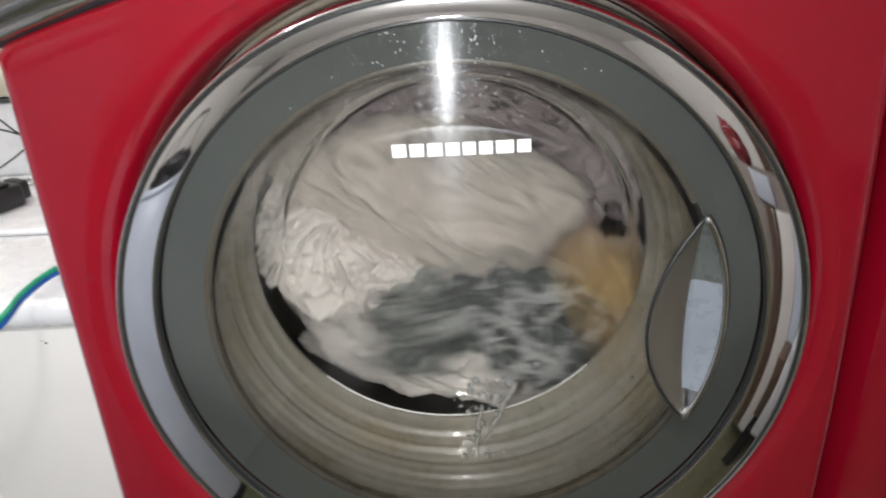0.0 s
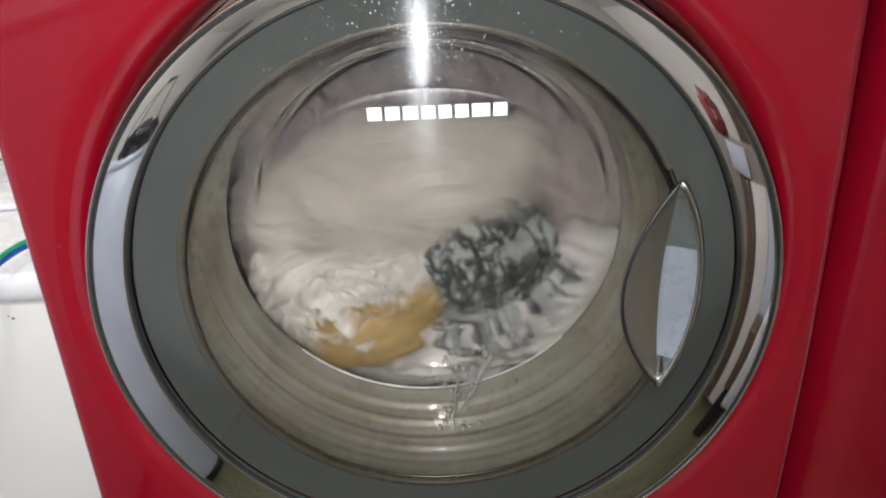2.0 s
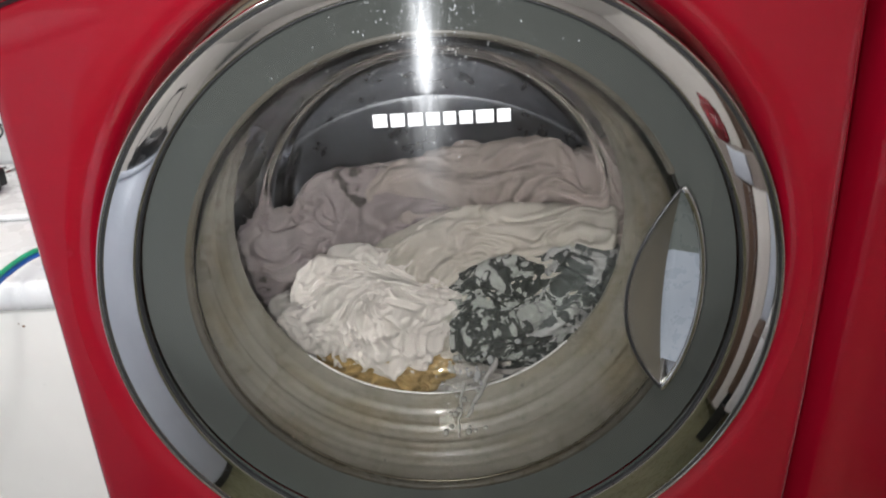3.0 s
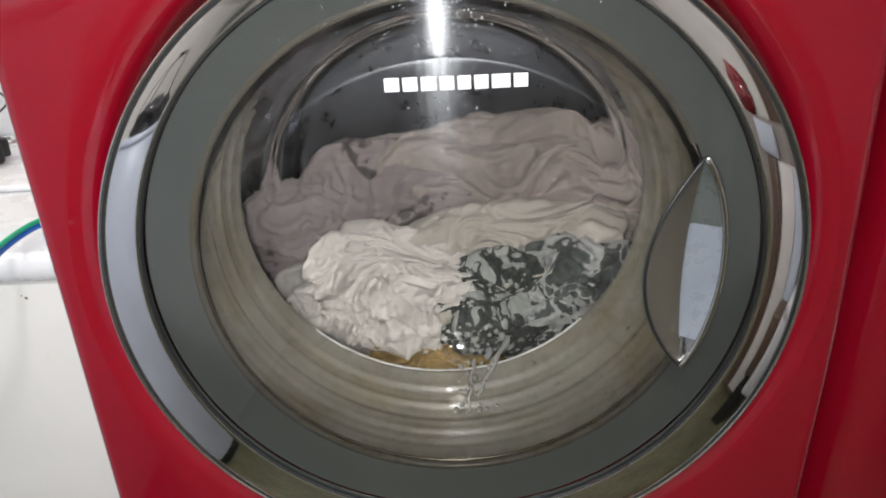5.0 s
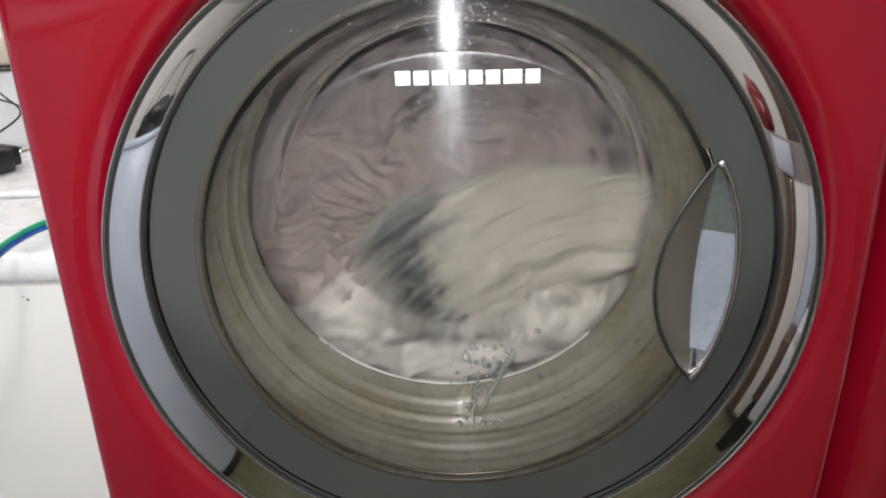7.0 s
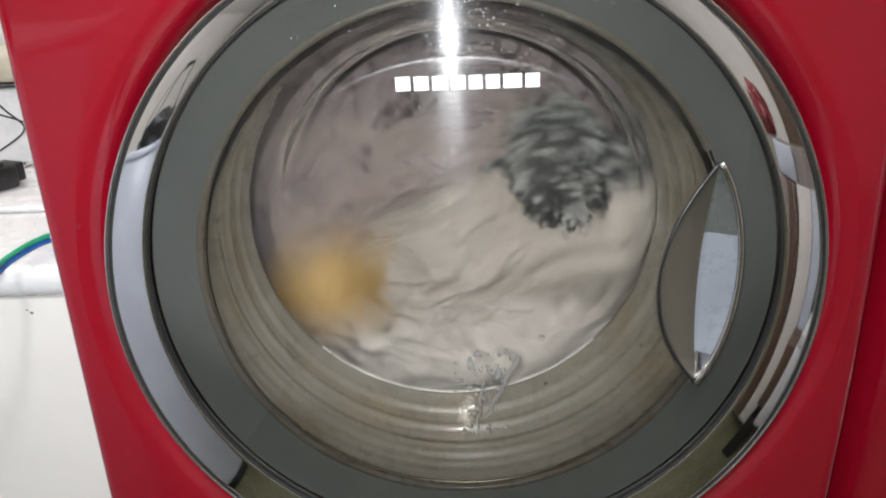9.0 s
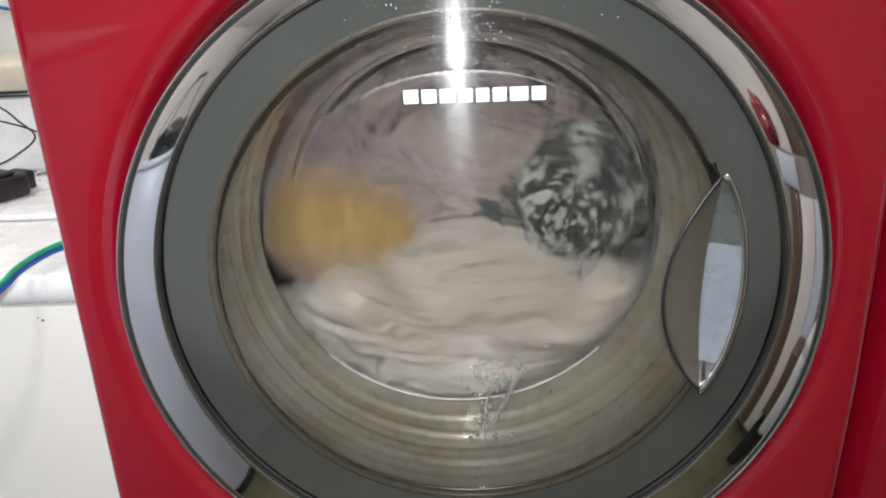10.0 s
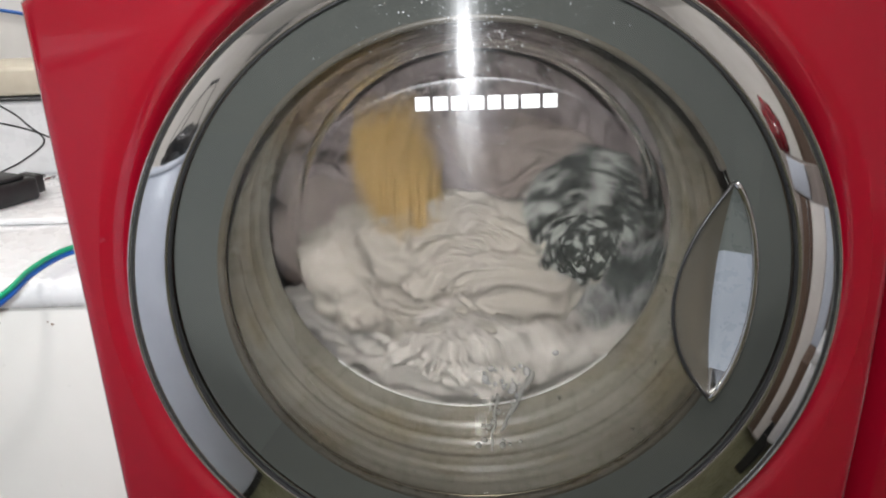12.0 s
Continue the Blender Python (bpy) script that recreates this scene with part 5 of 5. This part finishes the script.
LILAC_ROWS = [
    (0, -0.003, 0.250, 0.073, 20), (0.1, 0.005, 0.250, 0.065, 17), (0.2, 0.008, 0.250, 0.054, 10), (0.3, 0.004, 0.250, 0.043, -0), (0.4, -0.005, 0.250, 0.036, -10),
    (0.5, -0.016, 0.250, 0.035, -17), (0.6, -0.026, 0.250, 0.041, -20), (0.7, -0.032, 0.250, 0.051, -17), (0.8, -0.031, 0.250, 0.062, -10), (0.9, -0.024, 0.250, 0.071, -0),
    (1, -0.013, 0.250, 0.075, 10), (1.1, -0.002, 0.250, 0.072, 17), (1.2, 0.006, 0.250, 0.064, 20), (1.3, 0.008, 0.250, 0.053, 17), (1.4, 0.004, 0.250, 0.042, 10),
    (1.5, -0.006, 0.250, 0.036, 0), (1.6, -0.017, 0.250, 0.036, -10), (1.7, -0.027, 0.250, 0.042, -17), (1.8, -0.032, 0.250, 0.052, -20), (1.9, -0.030, 0.250, 0.063, -17),
    (2, -0.014, 0.250, 0.023, -10), (2.1, -0.021, 0.250, -0.036, 0), (2.2, -0.016, 0.250, -0.086, 0), (2.3, -0.016, 0.250, -0.086, 0), (2.4, -0.016, 0.250, -0.086, 0),
    (3, -0.016, 0.250, -0.086, 0), (4, -0.016, 0.250, -0.086, 0), (5, -0.016, 0.250, -0.086, 0), (5.2, -0.016, 0.250, -0.086, 0), (5.3, -0.016, 0.250, -0.086, 0),
    (5.4, 0.001, 0.250, -0.058, -6), (5.5, -0.006, 0.250, -0.026, -13), (5.6, -0.016, 0.250, -0.000, -19), (5.7, -0.022, 0.250, 0.019, -19), (5.8, -0.017, 0.250, 0.036, -10),
    (5.9, -0.006, 0.250, 0.036, 0), (6, 0.004, 0.250, 0.042, 10), (6.1, 0.008, 0.250, 0.053, 17), (6.2, 0.006, 0.250, 0.064, 20), (6.3, -0.002, 0.250, 0.072, 17),
    (6.4, -0.013, 0.250, 0.075, 10), (6.5, -0.024, 0.250, 0.071, -0), (6.6, -0.031, 0.250, 0.062, -10), (6.7, -0.032, 0.250, 0.051, -17), (6.8, -0.026, 0.250, 0.041, -20),
    (6.9, -0.016, 0.250, 0.035, -17), (7, -0.005, 0.250, 0.036, -10), (7.1, 0.004, 0.250, 0.043, -0), (7.2, 0.008, 0.250, 0.054, 10), (7.3, 0.005, 0.250, 0.065, 17),
    (7.4, -0.003, 0.250, 0.073, 20), (7.5, -0.014, 0.250, 0.075, 17), (7.6, -0.025, 0.250, 0.071, 10), (7.7, -0.031, 0.250, 0.061, -0), (7.8, -0.031, 0.250, 0.050, -10),
    (7.9, -0.025, 0.250, 0.040, -17), (8, -0.015, 0.250, 0.035, -20), (8.1, -0.004, 0.250, 0.037, -17), (8.2, 0.005, 0.250, 0.044, -10), (8.3, 0.008, 0.250, 0.055, 0),
    (8.4, 0.005, 0.250, 0.066, 10), (8.5, -0.004, 0.250, 0.073, 17), (8.6, -0.015, 0.250, 0.075, 20), (8.7, -0.025, 0.250, 0.070, 17), (8.8, -0.031, 0.250, 0.060, 10),
    (8.9, -0.031, 0.250, 0.049, -0), (9, -0.025, 0.250, 0.039, -10), (9.1, -0.014, 0.250, 0.035, -17), (9.2, -0.003, 0.250, 0.037, -20), (9.3, 0.005, 0.250, 0.045, -17),
    (9.4, 0.008, 0.250, 0.056, -10), (9.5, 0.004, 0.250, 0.067, -0), (9.6, -0.005, 0.250, 0.074, 10), (9.7, -0.016, 0.250, 0.075, 17), (9.8, -0.026, 0.250, 0.069, 20),
    (9.9, -0.032, 0.250, 0.059, 17), (10, -0.031, 0.250, 0.048, 10), (10.1, -0.024, 0.250, 0.039, 0), (10.2, -0.013, 0.250, 0.035, -10), (10.3, -0.002, 0.250, 0.038, -17),
    (10.4, 0.006, 0.250, 0.046, -20), (10.5, 0.008, 0.250, 0.057, -17), (10.6, 0.004, 0.250, 0.068, -10), (10.7, -0.006, 0.250, 0.074, -0), (10.8, -0.017, 0.250, 0.074, 10),
    (10.9, -0.027, 0.250, 0.068, 17), (11, -0.032, 0.250, 0.058, 20), (11.1, -0.030, 0.250, 0.047, 17), (11.2, -0.023, 0.250, 0.038, 10), (11.3, -0.012, 0.250, 0.035, -0),
    (11.4, -0.001, 0.250, 0.038, -10), (11.5, 0.006, 0.250, 0.047, -17), (11.6, 0.008, 0.250, 0.058, -20), (11.7, 0.003, 0.250, 0.068, -17), (11.8, -0.007, 0.250, 0.074, -10),
    (11.9, -0.018, 0.250, 0.074, 0), (12, -0.028, 0.250, 0.068, 10),
]
CREAM_ROWS = [
    (0, 0.007, 0.240, -0.079, 25), (0.1, -0.009, 0.240, -0.085, 22), (0.2, -0.026, 0.240, -0.082, 12), (0.3, -0.038, 0.240, -0.070, -0), (0.4, -0.042, 0.240, -0.053, -12),
    (0.5, -0.036, 0.240, -0.037, -22), (0.6, -0.022, 0.240, -0.027, -25), (0.7, -0.005, 0.240, -0.026, -22), (0.8, 0.009, 0.240, -0.034, -12), (0.9, 0.017, 0.240, -0.049, -0),
    (1, 0.016, 0.240, -0.066, 13), (1.1, 0.005, 0.240, -0.079, 22), (1.2, -0.011, 0.240, -0.085, 25), (1.3, -0.027, 0.240, -0.081, 22), (1.4, -0.039, 0.240, -0.068, 13),
    (1.5, -0.042, 0.240, -0.052, 0), (1.6, -0.035, 0.240, -0.036, -12), (1.7, -0.021, 0.240, -0.026, -22), (1.8, -0.004, 0.240, -0.026, -25), (1.9, 0.011, 0.240, -0.035, -22),
    (2, -0.003, 0.240, -0.062, -13), (2.1, 0.095, 0.240, -0.074, -10), (2.2, 0.075, 0.240, -0.080, -10), (2.3, 0.075, 0.240, -0.080, -10), (2.4, 0.075, 0.240, -0.080, -10),
    (3, 0.075, 0.240, -0.080, -10), (4, 0.075, 0.240, -0.080, -10), (5, 0.075, 0.240, -0.080, -10), (5.2, 0.075, 0.240, -0.080, -10), (5.3, 0.075, 0.240, -0.080, -10),
    (5.4, -0.038, 0.240, -0.082, -8), (5.5, -0.025, 0.240, -0.071, -17), (5.6, -0.017, 0.240, -0.055, -24), (5.7, -0.021, 0.240, -0.038, -24), (5.8, -0.035, 0.240, -0.036, -12),
    (5.9, -0.042, 0.240, -0.052, 0), (6, -0.039, 0.240, -0.068, 13), (6.1, -0.027, 0.240, -0.081, 22), (6.2, -0.011, 0.240, -0.085, 25), (6.3, 0.005, 0.240, -0.079, 22),
    (6.4, 0.016, 0.240, -0.066, 12), (6.5, 0.017, 0.240, -0.049, -0), (6.6, 0.009, 0.240, -0.034, -12), (6.7, -0.005, 0.240, -0.026, -22), (6.8, -0.022, 0.240, -0.027, -25),
    (6.9, -0.036, 0.240, -0.037, -22), (7, -0.042, 0.240, -0.053, -12), (7.1, -0.038, 0.240, -0.070, -0), (7.2, -0.026, 0.240, -0.082, 13), (7.3, -0.009, 0.240, -0.085, 22),
    (7.4, 0.007, 0.240, -0.079, 25), (7.5, 0.016, 0.240, -0.065, 22), (7.6, 0.017, 0.240, -0.048, 12), (7.7, 0.008, 0.240, -0.033, -0), (7.8, -0.007, 0.240, -0.025, -12),
    (7.9, -0.024, 0.240, -0.027, -22), (8, -0.037, 0.240, -0.038, -25), (8.1, -0.042, 0.240, -0.055, -22), (8.2, -0.037, 0.240, -0.071, -13), (8.3, -0.024, 0.240, -0.082, 0),
    (8.4, -0.008, 0.240, -0.085, 13), (8.5, 0.008, 0.240, -0.078, 22), (8.6, 0.017, 0.240, -0.063, 25), (8.7, 0.017, 0.240, -0.046, 22), (8.8, 0.007, 0.240, -0.032, 12),
    (8.9, -0.009, 0.240, -0.025, -0), (9, -0.025, 0.240, -0.028, -12), (9.1, -0.038, 0.240, -0.040, -22), (9.2, -0.042, 0.240, -0.056, -25), (9.3, -0.036, 0.240, -0.072, -22),
    (9.4, -0.023, 0.240, -0.083, -12), (9.5, -0.006, 0.240, -0.084, -0), (9.6, 0.009, 0.240, -0.076, 12), (9.7, 0.017, 0.240, -0.062, 22), (9.8, 0.016, 0.240, -0.045, 25),
    (9.9, 0.006, 0.240, -0.031, 22), (10, -0.010, 0.240, -0.025, 13), (10.1, -0.027, 0.240, -0.029, 0), (10.2, -0.039, 0.240, -0.041, -12), (10.3, -0.042, 0.240, -0.058, -22),
    (10.4, -0.036, 0.240, -0.074, -25), (10.5, -0.022, 0.240, -0.083, -22), (10.6, -0.005, 0.240, -0.084, -13), (10.7, 0.010, 0.240, -0.075, -0), (10.8, 0.018, 0.240, -0.060, 13),
    (10.9, 0.016, 0.240, -0.043, 22), (11, 0.005, 0.240, -0.030, 25), (11.1, -0.012, 0.240, -0.025, 22), (11.2, -0.028, 0.240, -0.030, 13), (11.3, -0.039, 0.240, -0.043, -0),
    (11.4, -0.042, 0.240, -0.059, -13), (11.5, -0.035, 0.240, -0.075, -22), (11.6, -0.020, 0.240, -0.084, -25), (11.7, -0.003, 0.240, -0.084, -22), (11.8, 0.011, 0.240, -0.074, -12),
    (11.9, 0.018, 0.240, -0.058, 0), (12, 0.015, 0.240, -0.042, 12),
]
BULK_ROWS = [
    (0, 0.038, 0.205, -0.126, 14), (0.1, 0.045, 0.205, -0.129, 12), (0.2, 0.040, 0.205, -0.136, 7), (0.3, 0.025, 0.205, -0.144, -0), (0.4, 0.005, 0.205, -0.151, -7),
    (0.5, -0.013, 0.205, -0.154, -12), (0.6, -0.024, 0.205, -0.152, -14), (0.7, -0.023, 0.205, -0.146, -12), (0.8, -0.011, 0.205, -0.138, -7), (0.9, 0.009, 0.205, -0.131, -0),
    (1, 0.028, 0.205, -0.126, 7), (1.1, 0.042, 0.205, -0.127, 12), (1.2, 0.044, 0.205, -0.132, 14), (1.3, 0.035, 0.205, -0.140, 12), (1.4, 0.017, 0.205, -0.147, 7),
    (1.5, -0.003, 0.205, -0.153, 0), (1.6, -0.019, 0.205, -0.154, -7), (1.7, -0.025, 0.205, -0.150, -12), (1.8, -0.019, 0.205, -0.143, -14), (1.9, -0.003, 0.205, -0.135, -12),
    (2, 0.015, 0.205, -0.132, -7), (2.1, 0.018, 0.205, -0.135, 0), (2.2, 0.010, 0.205, -0.140, 0), (2.3, 0.010, 0.205, -0.140, 0), (2.4, 0.010, 0.205, -0.140, 0),
    (3, 0.010, 0.205, -0.140, 0), (4, 0.010, 0.205, -0.140, 0), (5, 0.010, 0.205, -0.140, 0), (5.2, 0.010, 0.205, -0.140, 0), (5.3, 0.010, 0.205, -0.140, -0),
    (5.4, 0.012, 0.205, -0.139, -4), (5.5, 0.010, 0.205, -0.137, -9), (5.6, -0.001, 0.205, -0.139, -13), (5.7, -0.016, 0.205, -0.146, -13), (5.8, -0.019, 0.205, -0.154, -7),
    (5.9, -0.003, 0.205, -0.153, 0), (6, 0.017, 0.205, -0.147, 7), (6.1, 0.035, 0.205, -0.140, 12), (6.2, 0.044, 0.205, -0.132, 14), (6.3, 0.042, 0.205, -0.127, 12),
    (6.4, 0.028, 0.205, -0.126, 7), (6.5, 0.009, 0.205, -0.131, -0), (6.6, -0.011, 0.205, -0.138, -7), (6.7, -0.023, 0.205, -0.146, -12), (6.8, -0.024, 0.205, -0.152, -14),
    (6.9, -0.013, 0.205, -0.154, -12), (7, 0.005, 0.205, -0.151, -7), (7.1, 0.025, 0.205, -0.144, -0), (7.2, 0.040, 0.205, -0.136, 7), (7.3, 0.045, 0.205, -0.129, 12),
    (7.4, 0.038, 0.205, -0.126, 14), (7.5, 0.021, 0.205, -0.128, 12), (7.6, 0.000, 0.205, -0.133, 7), (7.7, -0.017, 0.205, -0.141, -0), (7.8, -0.025, 0.205, -0.149, -7),
    (7.9, -0.021, 0.205, -0.153, -12), (8, -0.006, 0.205, -0.153, -14), (8.1, 0.014, 0.205, -0.149, -12), (8.2, 0.033, 0.205, -0.141, -7), (8.3, 0.044, 0.205, -0.133, 0),
    (8.4, 0.043, 0.205, -0.127, 7), (8.5, 0.031, 0.205, -0.126, 12), (8.6, 0.012, 0.205, -0.130, 14), (8.7, -0.008, 0.205, -0.137, 12), (8.8, -0.022, 0.205, -0.145, 7),
    (8.9, -0.025, 0.205, -0.151, -0), (9, -0.016, 0.205, -0.154, -7), (9.1, 0.002, 0.205, -0.152, -12), (9.2, 0.022, 0.205, -0.146, -14), (9.3, 0.038, 0.205, -0.138, -12),
    (9.4, 0.045, 0.205, -0.130, -7), (9.5, 0.040, 0.205, -0.126, -0), (9.6, 0.024, 0.205, -0.127, 7), (9.7, 0.004, 0.205, -0.132, 12), (9.8, -0.014, 0.205, -0.140, 14),
    (9.9, -0.024, 0.205, -0.148, 12), (10, -0.022, 0.205, -0.153, 7), (10.1, -0.009, 0.205, -0.154, 0), (10.2, 0.010, 0.205, -0.150, -7), (10.3, 0.030, 0.205, -0.142, -12),
    (10.4, 0.042, 0.205, -0.134, -14), (10.5, 0.044, 0.205, -0.128, -12), (10.6, 0.034, 0.205, -0.126, -7), (10.7, 0.016, 0.205, -0.129, -0), (10.8, -0.004, 0.205, -0.135, 7),
    (10.9, -0.020, 0.205, -0.143, 12), (11, -0.025, 0.205, -0.150, 14), (11.1, -0.018, 0.205, -0.154, 12), (11.2, -0.002, 0.205, -0.153, 7), (11.3, 0.019, 0.205, -0.147, -0),
    (11.4, 0.036, 0.205, -0.139, -7), (11.5, 0.045, 0.205, -0.131, -12), (11.6, 0.041, 0.205, -0.127, -14), (11.7, 0.027, 0.205, -0.127, -12), (11.8, 0.007, 0.205, -0.131, -7),
    (11.9, -0.012, 0.205, -0.139, 0), (12, -0.023, 0.205, -0.147, 7),
]


def motions():
    for ob, rows in ((dark_cloth, DARK_ROWS), (yellow_cloth, YELLOW_ROWS), (beige, BEIGE_ROWS), (white_cloth, WHITE_ROWS), (grey_cloth, GREY_ROWS), (lilac_cloth, LILAC_ROWS), (cream_cloth, CREAM_ROWS), (bulk_cloth, BULK_ROWS)):
        walk(ob, [(t, pose(x, y + 0.012, z + DOOR_Z, 0, a, 0)) for t, x, y, z, a in rows])
    turns = [(0.1 * k, 330 * min(0.1 * k, 2.0) if k < 53 else 660 - 330 * (0.1 * k - 5.3)) for k in range(121)]
    walk(drum, [(t, pose(0, 0, 0, 0, a, 0)) for t, a in turns])


motions()
